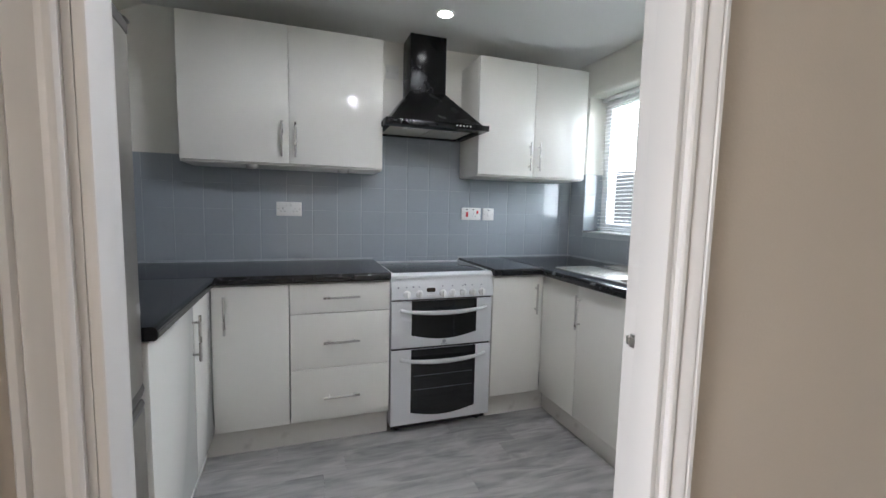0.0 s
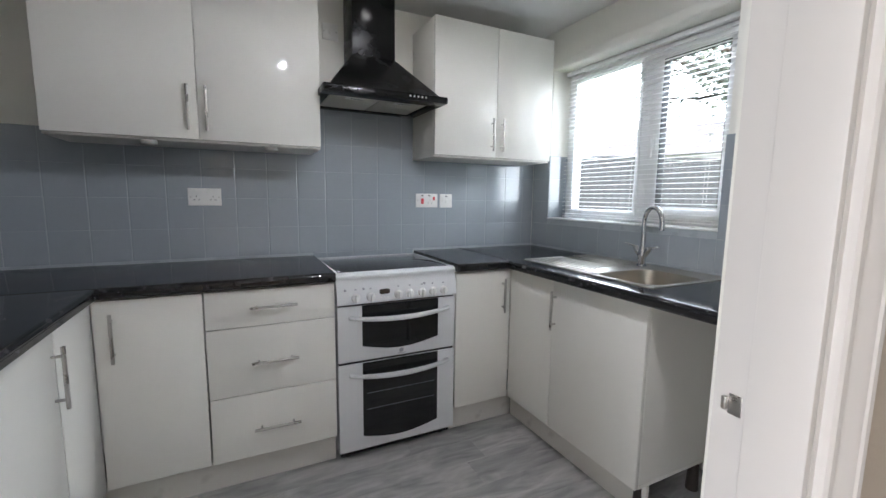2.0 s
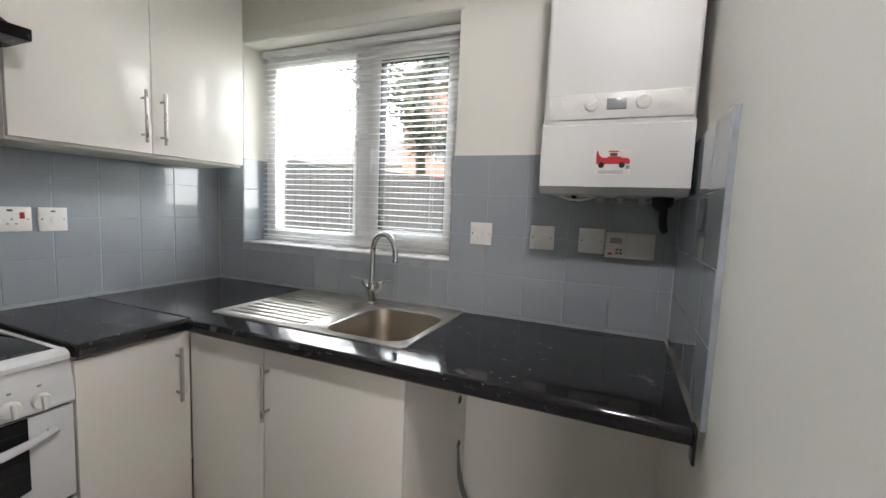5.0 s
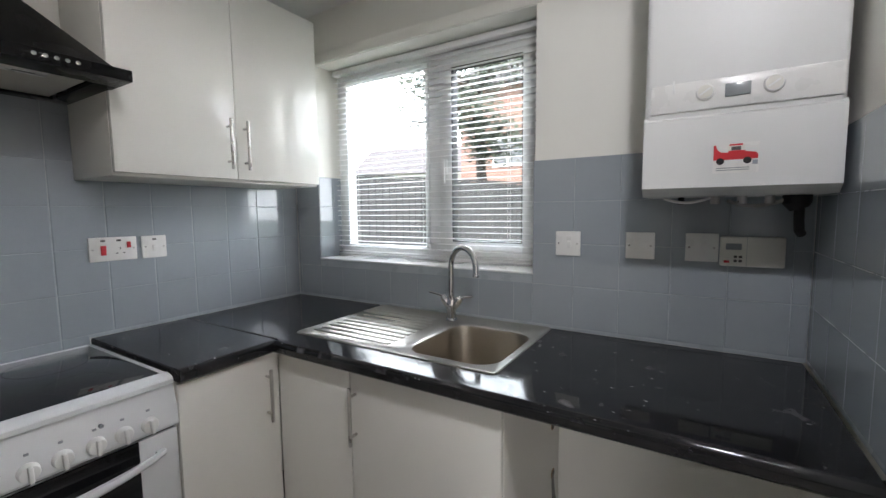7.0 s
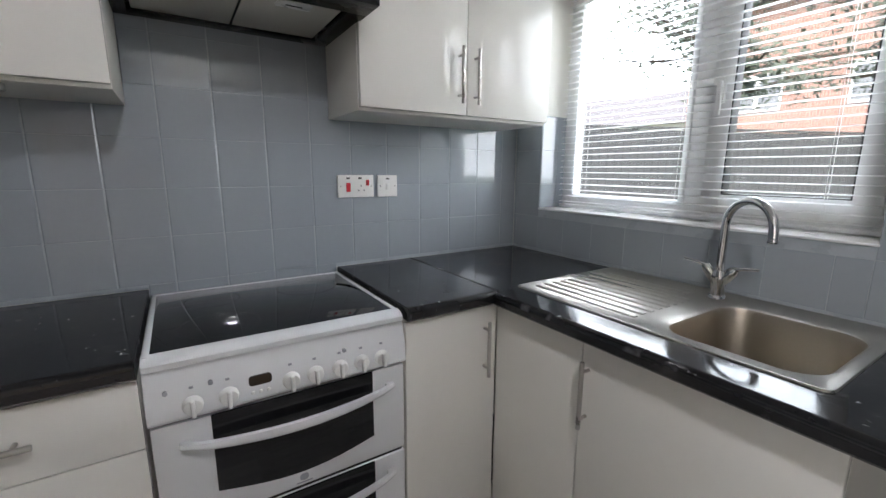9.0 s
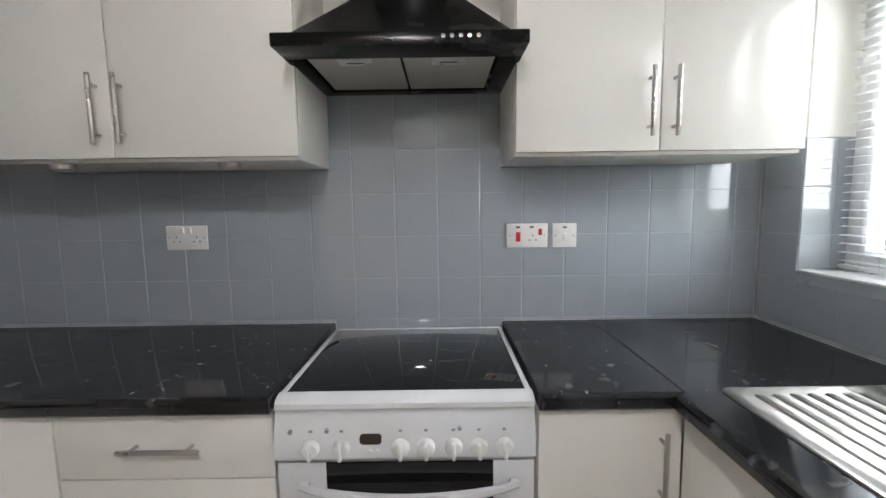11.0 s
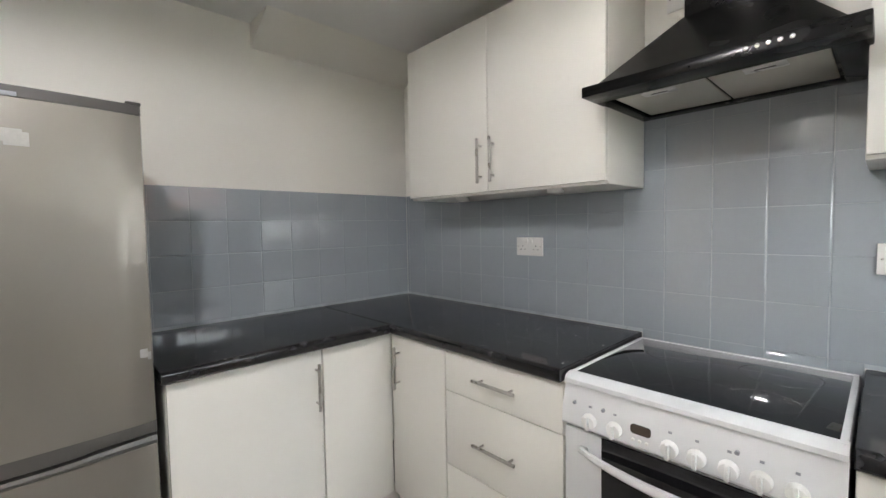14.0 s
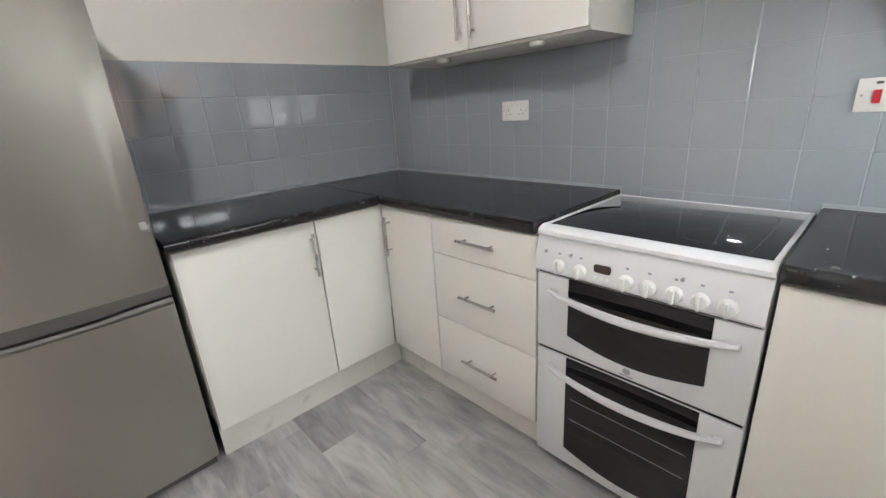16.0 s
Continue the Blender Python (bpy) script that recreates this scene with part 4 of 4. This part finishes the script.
part("display", box(BF - 0.009, BF, -0.026, 0.024, 0.231, 0.261, 0.001), GREYSCREEN, bd, "grey display window")
st = tagged(part("sticker", box(BF - 0.0068, BF - 0.0058, -0.048, 0.042, 0.052, 0.122), PLATE, bo, "sticker with a red toy truck"))
sx = BF - 0.0072
part("truck_body", prism([(0.041, 0.083), (0.041, 0.118), (0.037, 0.119), (0.034, 0.108), (0.026, 0.101), (0.012, 0.1), (0.011, 0.104), (-0.02, 0.104), (-0.024, 0.101), (-0.042, 0.098), (-0.046, 0.093), (-0.046, 0.083)], "x", sx, sx + 0.001), RED, st, "red printed shape")
part("truck_cab", box(sx, sx + 0.001, -0.02, 0.012, 0.1045, 0.118), OLDPLATE, st, "pale printed shape")
part("truck_roof", box(sx - 0.0002, sx + 0.001, -0.016, 0.01, 0.1155, 0.1195), RED, st, "red printed shape")
part("truck_window", box(sx - 0.0003, sx + 0.001, -0.013, 0.006, 0.1045, 0.1135), FRIDGEDARK, st, "dark printed shape")
for y in (0.027, -0.026):
    part("truck_wheel", rod((sx - 0.0006, y, 0.08), (sx + 0.001, y, 0.08), 0.008, 16), DARK, st, "dark printed wheel")
part("truck_mark", box(sx, sx + 0.001, -0.046, -0.036, 0.07, 0.08), INK, st, "dark printed mark")
for i in range(2):
    part("print_line", box(sx, sx + 0.001, -0.03, 0.035, 0.058 + 0.005 * i, 0.0598 + 0.005 * i), GREYSCREEN, st, "faint line of small print")
# thin white bar painted in as a lamp's glint on the casing
part("painted_glint", box(BF - 0.0065, BF - 0.0055, 0.129, 0.133, 0.255, 0.285, 0.0004), KNOBW, bo)
for i, (y, x, r) in enumerate(((0.11, -0.13, 0.008), (0.03, -0.15, 0.011), (-0.03, -0.14, 0.011), (-0.09, -0.13, 0.011))):
    part("pipe_tail", rod((x, y, -0.02), (x, y, 0.03), r, 14), NICKEL if i else BLACKENAMEL, bo, "short pipe under the boiler")
part("condensate_trap", tube([(-0.13, -0.145, 0.02), (-0.13, -0.145, -0.02), (-0.13, -0.15, -0.035)], 0.026, 16, radii=[0.03, 0.03, 0.02]), RUBBER, bo, "black plastic trap")
part("drain_tail", tube([(-0.13, -0.15, -0.02), (-0.13, -0.15, -0.06), (-0.13, -0.152, -0.09), (-0.12, -0.158, -0.098)], 0.011, 12), RUBBER, bo, "black drain tail")
part("filling_loop", tube([(-0.13 + 0.01 * math.sin(i), 0.0 - 0.012 * i, -0.012 - 0.014 * math.sin(i / 10 * math.pi)) for i in range(11)], 0.005, 8), NICKEL, bo, "braided filling loop")
part("cable", tube([(-0.19, 0.15 - 0.011 * i, -0.004 - 0.012 * math.sin(i / 10 * math.pi)) for i in range(11)], 0.0035, 8), PLATE, bo, "white cable under the boiler")
# near-black sheet puts the shade between boiler and wall into colour
part("gap_shade_strip", box(BF + 0.05, -0.001, -0.2005, -0.1965, 0.01, 0.72), DARK, bo)

# ---- plates on the walls ----


def plate(name, at, turn, w, h, label, category, group, mat=PLATE):
    """Face plate: local x across, front towards -y."""
    p = thing(name, at, label, category, group, turn=turn)
    part("face_plate", box(-w / 2, w / 2, -0.009, -0.0005, -h / 2, h / 2, 0.0025), mat, p)
    for s in (-1, 1):
        part("screw", rod((s * (w / 2 - 0.011), -0.009, 0), (s * (w / 2 - 0.011), -0.0098, 0), 0.0034, 10), NICKEL, p)
    return p


def rocker(p, x, z, w=0.012, h=0.02, mat=PLATE, tilt=5):
    b = box(-w / 2, w / 2, -0.004, 0.004, -h / 2, h / 2, 0.001)
    b.transform(Matrix.Translation((x, -0.0095, z)) @ pose(0, 0, 0, tilt, 0, 0))
    return part("rocker", b, mat, p, "red rocker switch" if mat is RED else "")


def outlet(p, x, z):
    for dx, dz, w, h in ((0, 0.011, 0.003, 0.008), (-0.011, -0.006, 0.007, 0.003), (0.011, -0.006, 0.007, 0.003)):
        part("pin_slot", box(x + dx - w / 2, x + dx + w / 2, -0.0096, -0.008, z + dz - h / 2, z + dz + h / 2), DARK, p)


p = plate("double_socket", (-0.522, -0.0005, 1.243), 0, 0.146, 0.086, "white plastic double socket on grey tiles", "socket", "sockets")
for s in (-1, 1):
    outlet(p, s * 0.036, -0.008)
    rocker(p, s * 0.013, 0.026)
p = plate("cooker_switch", (0.693, -0.0005, 1.234), 0, 0.147, 0.086, "white cooker switch plate with red rockers and socket", "switch", "switches")
rocker(p, -0.032, -0.004, 0.016, 0.034, RED, 4)
rocker(p, 0.047, 0.013, 0.012, 0.022, RED, -6)
outlet(p, 0.02, -0.01)
for x in (-0.032, 0.016):
    part("neon", box(x - 0.007, x + 0.007, -0.0096, -0.008, 0.027, 0.034), FRIDGEDARK, p)
p = plate("fused_switch", (0.827, -0.0005, 1.233), 0, 0.086, 0.086, "white single fused switch on grey tiles", "switch", "switches")
rocker(p, 0, -0.004, 0.016, 0.024)
part("neon", box(-0.007, 0.007, -0.0096, -0.008, 0.026, 0.032), FRIDGEDARK, p)
for y, lab in ((-1.435, 1), (-1.668, 0), (-1.839, 1)):
    p = plate("wall_switch", (EX - 0.0005, y, 1.24), -90, 0.086, 0.086, "white plastic isolator switch on grey painted tiles", "switch", "isolator switches")
    if lab:
        rocker(p, 0.005, -0.004, 0.013, 0.026)
        part("fuse_carrier", box(-0.004, 0.014, -0.0105, -0.008, 0.014, 0.03, 0.001), PLATE, p)
    else:
        part("cable_outlet", box(-0.02, 0.02, -0.0105, -0.008, -0.014, 0.014, 0.003), PLATE, p)
p = plate("single_socket", (EX + PR - 0.0005, -1.532, 0.633), -90, 0.09, 0.09, "white unswitched-looking socket under the worktop", "socket", "sockets")
outlet(p, -0.012, -0.01)
rocker(p, 0.022, 0.015)
p = plate("high_switch", (0.115, PR - 0.0005, 2.14), 0, 0.086, 0.086, "white isolator plate beside the hood chimney", "switch", "switches")
rocker(p, 0, 0, 0.016, 0.024)

tc = thing("heating_controller", (EX, -1.961, 1.232), "aged cream heating controller with small grey display", "controller", turn=-90)
part("case", box(-0.076, 0.076, -0.028, -0.0005, -0.043, 0.043, 0.005), OLDPLATE, tc)
part("display", box(-0.062, -0.024, -0.0295, -0.027, 0.006, 0.024, 0.001), GREYSCREEN, tc, "grey display")
for i in range(2):
    for j in range(2):
        part("button", box(-0.042 + 0.012 * j, -0.034 + 0.012 * j, -0.0295, -0.027, -0.03 + 0.012 * i, -0.023 + 0.012 * i, 0.001), FRIDGEDARK, tc)
part("red_lamp", box(-0.066, -0.052, -0.029, -0.027, -0.033, -0.026, 0.001), RED, tc, "small red marker")
part("cover_seam", box(-0.012, -0.0112, -0.0284, -0.027, -0.043, 0.043), INK, tc)

# waste hose under the worktop
hs = thing("drain_hose", (1.40, -1.50, 0), "grey ribbed washing machine hose running to the floor", "hose")
hp = []
for i in range(25):
    t = i / 24
    hp.append((-0.015 + 0.08 * t ** 2 + 0.012 * math.sin(t * 3), 0.075 - 0.03 * t - 0.105 * t ** 3, 0.45 - 0.435 * t ** 0.8 + 0.03 * math.sin(math.pi * t)))
part("hose", tube(hp[:18], 0.009, 10), HOSE, hs)
part("hose_end", tube(hp[17:] + [(0.08, -0.11, 0.0125), (0.06, -0.18, 0.0115)], 0.0105, 10), RUBBER, hs, "black rubber hose end")

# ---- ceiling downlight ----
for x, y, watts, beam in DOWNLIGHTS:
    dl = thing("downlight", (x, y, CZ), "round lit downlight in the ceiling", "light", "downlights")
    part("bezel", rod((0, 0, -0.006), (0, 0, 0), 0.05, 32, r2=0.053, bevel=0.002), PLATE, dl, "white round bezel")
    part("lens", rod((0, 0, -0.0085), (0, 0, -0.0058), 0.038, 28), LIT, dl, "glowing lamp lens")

# ---- waste pipe beside the appliance space ----
wp = thing("waste_pipe", (0.93, -2.066, 0), "white plastic standpipe beside the appliance space", "pipe")
part("pipe", rod((0, 0, 0), (0, 0, 0.60), 0.02, 20), PLATE, wp)
part("coupling", rod((0, 0, 0.585), (0, 0, 0.65), 0.0245, 20, bevel=0.004), PLATE, wp)
part("clip", box(-0.028, 0.028, -0.0335, 0.012, 0.33, 0.35, 0.003), PLATE, wp)

# ---- panelled door, folded back against the hall wall ----
def panelled_door(at, turn):
    """Six-panel leaf: local x from the hinge, faces at y = 0 and y = 0.038."""
    d = thing("panelled_door", at, "white six-panel door with brass lever handle, standing open", "door", turn=turn)
    w, h = 0.80, 1.98
    part("leaf", box(0, w, 0.006, 0.032, 0.008, h, 0.002), DOORWHITE, d)
    st = ((0, 0.11), (w / 2 - 0.05, w / 2 + 0.05), (w - 0.11, w))
    rails = ((0.008, 0.22), (0.74, 0.92), (1.52, 1.62), (h - 0.11, h))
    for y0, y1 in ((0.0, 0.0065), (0.0315, 0.038)):
        for a, c in st:
            part("stile", box(a, c, y0, y1, 0.008, h, 0.002), DOORWHITE, d)
        for a, c in rails:
            for x0, x1 in ((0.109, w / 2 - 0.049), (w / 2 + 0.049, w - 0.109)):
                part("rail", box(x0, x1, y0 + 0.0002, y1 - 0.0002, a, c, 0.002), DOORWHITE, d)
        for (_, a), (c, _) in zip(rails, rails[1:]):
            for x0, x1 in ((0.135, w / 2 - 0.075), (w / 2 + 0.075, w - 0.135)):
                part("panel", box(x0, x1, y0 + 0.001, y1 - 0.001, a + 0.025, c - 0.025, 0.0025), DOORWHITE, d)
    for s, y in ((-1, 0.0), (1, 0.038)):
        hd = part("handle_plate", box(w - 0.075, w - 0.04, min(y, y + s * 0.006), max(y, y + s * 0.006), 0.89, 1.10, 0.002), BRASS, d, "aged brass handle plate")
        part("lever", tube([(w - 0.058, y, 1.04), (w - 0.058, y + s * 0.045, 1.04), (w - 0.075, y + s * 0.052, 1.038), (w - 0.16, y + s * 0.05, 1.03)], 0.008, 10), BRASS, hd, "aged brass lever")
    return d


panelled_door((-0.765, -2.27, 0), -177)

# ---- outside ----
structure("ground", box(-200, 300, -250, 250, -0.5, -0.3), GRASS, "rough grass garden ground", "ground")
fence = thing("garden_fence", (6.5, 2.0, -0.3), "weathered dark grey close-boarded garden fence", "fence", turn=-21)
for i in range(66):
    x = -3.6 + 0.125 * i
    part("board", box(x, x + 0.118, -0.01, 0.01, 0.05, 2.2 + random.uniform(-0.008, 0.008), 0.0), FENCE, fence)
for i in range(5):
    part("post", box(-3.6 + 2 * i, -3.5 + 2 * i, 0.012, 0.11, 0, 2.25, 0.005), FENCE, fence)
part("capping", box(-3.62, 4.66, -0.03, 0.03, 2.212, 2.245), FENCE, fence)


def house(at, turn, width, depth, eaves, ridge, mat, label, windows):
    h = thing("house", at, label, "house", "houses beyond the garden", turn=turn)
    part("wall", box(-width / 2, width / 2, 0, depth, 0, eaves), mat, h)
    part("roof", prism([(-0.4, eaves - 0.05), (depth / 2, ridge), (depth + 0.4, eaves - 0.05)], "x", -width / 2 - 0.3, width / 2 + 0.3), ROOF, h)
    for x, z, w, hh in windows:
        wd = part("window", box(x - w / 2, x + w / 2, -0.03, 0.02, z, z + hh), UPVC, h, "white framed window")
        for s in (-1, 1):
            part("pane", box(x + s * w / 4 - w / 4 + 0.06, x + s * w / 4 + w / 4 - 0.06, -0.034, -0.02, z + 0.08, z + hh - 0.08), DARKPANE, wd)
    return h


house((15.5, 1.2, -0.3), -90, 11.0, 7.0, 6.6, 9.2, BRICK, "red brick two-storey house with white windows", ((-0.6, 3.4, 1.3, 1.1), (-3.4, 3.4, 1.3, 1.1), (2.6, 3.4, 1.1, 1.1), (-0.6, 0.9, 1.6, 1.2)))
house((26, 17.0, -0.3), -75, 9.0, 7.0, 4.6, 7.0, RENDER, "pale rendered house in the distance", ((-2.5, 2.9, 1.2, 1.1), (0.6, 2.9, 1.2, 1.1), (3.0, 2.9, 1.2, 1.1)))


def tree(at, height, seed):
    rnd = random.Random(seed)
    t = thing("garden_tree", at, "broadleaf tree with open crown beyond the fence", "tree")
    tr = tube([(0, 0, 0), (0.05, 0.02, height * 0.3), (0.02, 0.1, height * 0.6), (0.1, 0.05, height * 0.9)], 0.1, 10, radii=[0.17, 0.13, 0.08, 0.03])
    tips = []
    for i in range(22):
        z0 = height * rnd.uniform(0.48, 0.86)
        a, ln = rnd.uniform(0, 2 * math.pi), rnd.uniform(0.9, 2.0)
        q = [Vector((0.03, 0.05, z0))]
        for k in range(1, 5):
            q.append(q[-1] + Vector((math.cos(a) * ln / 4, math.sin(a) * ln / 4, rnd.uniform(-0.05, 0.22))) + Vector((rnd.uniform(-0.1, 0.1), rnd.uniform(-0.1, 0.1), 0)))
        tube(q, 0.03, 6, bm=tr, radii=[0.05, 0.04, 0.03, 0.02, 0.01])
        tips += q[1:]
    part("trunk", tr, BARK, t)
    verts, faces = [], []
    for i in range(6000):
        c = rnd.choice(tips) + Vector((rnd.gauss(0, 0.22), rnd.gauss(0, 0.22), rnd.gauss(0, 0.17)))
        u = Vector((rnd.gauss(0, 1), rnd.gauss(0, 1), rnd.gauss(0, 0.5))).normalized()
        w = u.orthogonal().normalized()
        s = rnd.uniform(0.04, 0.08)
        k = len(verts)
        verts += [tuple(c + u * s), tuple(c + w * s * 0.45), tuple(c - u * s), tuple(c - w * s * 0.45)]
        faces.append((k, k + 1, k + 2, k + 3))
    me = bpy.data.meshes.new("crown")
    me.from_pydata(verts, [], faces)
    me.materials.append(LEAF)
    ob = new("crown", me)
    ob.parent = t
    tagged(ob, "many small dark leaves", kind="stuff")


tree((8.3, 2.2, -0.3), 5.9, 3)
tree((10.0, 0.5, -0.3), 6.4, 5)

structure("backdrop", box(90, 90.5, -140, 160, -10, 75), OVERCAST, "bright white overcast sky", "backdrop")

# ---- floor planks ----
PW, PL = 0.1645, 0.92
plank_cache = {}


def plank_mesh(w, l):
    key = (round(w, 3), round(l, 3))
    if key not in plank_cache:
        plank_cache[key] = mesh_of("plank", box(0, w, 0, l, -0.005, 0, 0.0005, 1), VINYL, False)
    return plank_cache[key]


rnd = random.Random(11)
row = 0
y = -0.982 - 13 * PW
while y < 0.0:
    x = -1.46 - rnd.uniform(0, PL)
    while x < 1.52:
        a, b = max(x, -1.47), min(x + PL, 1.53)
        if b - a > 0.02:
            q = new("plank", plank_mesh(b - a - 0.0008, PW - 0.0008))
            q.location = (a, y, 0)
            q.parent = floor
        x += PL
    y += PW
structure("floor_hall", box(-2.6, 1.53, -3.6, -0.982 - 13 * PW, -0.005, 0.0005), VINYL, "grey wood-effect hall floor", "floor")

# ---- wall tiles ----
TP, TG = 0.1515, 0.0022
tile_cache = {}


def tile_mesh(wall, w, h):
    """Bevelled tile; local x across, z up, face at y = 0 towards -y."""
    key = (wall, round(w, 3), round(h, 3))
    if key not in tile_cache:
        b = bmesh.new()
        e, c, d = {"n": (0.0026, 0.001, 0.0016), "w": (0.0014, 0.0024, 0.0014)}.get(wall, (0.0014, 0.0012, 0.0009))
        f = [b.verts.new(p) for p in ((e, 0, c), (w - e, 0, c), (w - e, 0, h - c), (e, 0, h - c))]
        g = [b.verts.new(p) for p in ((0, d, 0), (w, d, 0), (w, d, h), (0, d, h))]
        k = [b.verts.new(p) for p in ((0, 0.006, 0), (w, 0.006, 0), (w, 0.006, h), (0, 0.006, h))]
        b.faces.new(f)
        for a, o in ((f, g), (g, k)):
            for i in range(4):
                b.faces.new((a[i], o[i], o[(i + 1) % 4], a[(i + 1) % 4]))
        tile_cache[key] = mesh_of("tile", b, TILE, False)
    return tile_cache[key]


ROWZ = [0.9235, 0.934] + [0.934 + TP * i for i in range(1, 7)]


def tiled(wall, name, u_lines, rows, place, turn, skip=lambda u0, u1, z0, z1: False):
    """Tiles between successive lines; place(u, z) gives the world place of a tile's lower left corner."""
    for z0, z1 in rows:
        for u0, u1 in zip(u_lines, u_lines[1:]):
            if u1 - u0 < 0.012 or skip(u0, u1, z0, z1):
                continue
            q = new("tile", tile_mesh(name, u1 - u0 - TG, z1 - z0 - (0.0008 if name == "n" else TG)))
            x, yy, z = place(u0 + TG / 2, z0 + TG / 2)
            q.matrix_world = pose(x + 0, yy, z, rnd.uniform(-0.16, 0.16), 0, turn + rnd.uniform(-0.16, 0.16))
            q.parent = wall


def lines(start, lo, hi):
    k0, k1 = math.ceil((lo - start) / TP), math.floor((hi - start) / TP)
    return [lo] + [start + TP * k for k in range(k0, k1 + 1)] + [hi]


pairs = lambda n: [(ROWZ[i], ROWZ[i + 1]) for i in range(1, n + 1)]
XN = lines(0.0725, WX, EX)
tiled(wall_north, "n", XN, [(0.934, ROWZ[2])] + pairs(4)[1:], lambda u, z: (u, 0.0, z), 0)
tiled(wall_north, "n", lines(0.0725, -0.004, 0.60), [(ROWZ[5], ROWZ[6]), (ROWZ[6], ROWZ[7])], lambda u, z: (u, 0.0, z), 0)
tiled(wall_north, "n", lines(0.0725, -0.004, 0.604), [(ROWZ[1] - TP, ROWZ[1])], lambda u, z: (u, 0.0, z), 0)
tiled(wall_west, "w", lines(0.0, -1.68, 0.0)[:], pairs(4), lambda u, z: (WX, u, z), 90)
US = [0.0] + [TP * k for k in range(1, 14)] + [2.098]
tiled(wall_east, "e", [0.0, 0.02] + [0.168 - 0.0] + [0.168 + TP * k for k in range(1, 8)] + [1.302] + [1.302 + TP * k for k in range(1, 6)] + [2.098], pairs(4), lambda u, z: (EX, -u, z), -90,
      lambda u0, u1, z0, z1: u0 > 0.16 and u1 < 1.31 and z1 > W_BOT + 0.06)
tiled(wall_south, "s", [-1.523, -1.48] + [-1.48 + TP * k for k in range(1, 4)] + [-0.893], pairs(4), lambda u, z: (-u, SY, z), 180)
tiled(wall_east, "r", [0.0, 0.10, 0.15], [(W_BOT + 0.004, 1.236), (1.236, 1.387), (1.387, 1.538)], lambda u, z: (EX + 0.003 + u, W_Y1 - 0.004, z), 0)


def grout(wall, b):
    q = new("grout", mesh_of("grout", b, GROUT))
    q.parent = wall


b = box(WX, EX, 0.0012, PR + 0.002, 0.9225, 1.5385)
box(-0.004, 0.604, 0.0012, PR + 0.002, 0.78, 0.9225, bm=b)
box(-0.006, 0.602, 0.0012, PR + 0.002, 1.5385, 1.842, bm=b)
grout(wall_north, b)
grout(wall_west, box(WX - PR - 0.002, WX - 0.0012, -1.685, 0.0, 0.9225, 1.5385))
b = box(EX + 0.0012, EX + PR + 0.002, W_Y1, 0.0, 0.9225, 1.5385)
box(EX + 0.0012, EX + PR + 0.002, SY, W_Y0, 0.9225, 1.5385, bm=b)
box(EX + 0.0012, EX + PR + 0.002, W_Y0, W_Y1, 0.9225, W_BOT - 0.003, bm=b)
box(EX + 0.003, 1.68, W_Y1 - 0.0028, W_Y1 + 0.002, W_BOT + 0.004, 1.54, bm=b)
grout(wall_east, b)
grout(wall_south, box(0.8935, EX, DK - 0.002, SY - 0.0012, 0.9225, 1.5385))
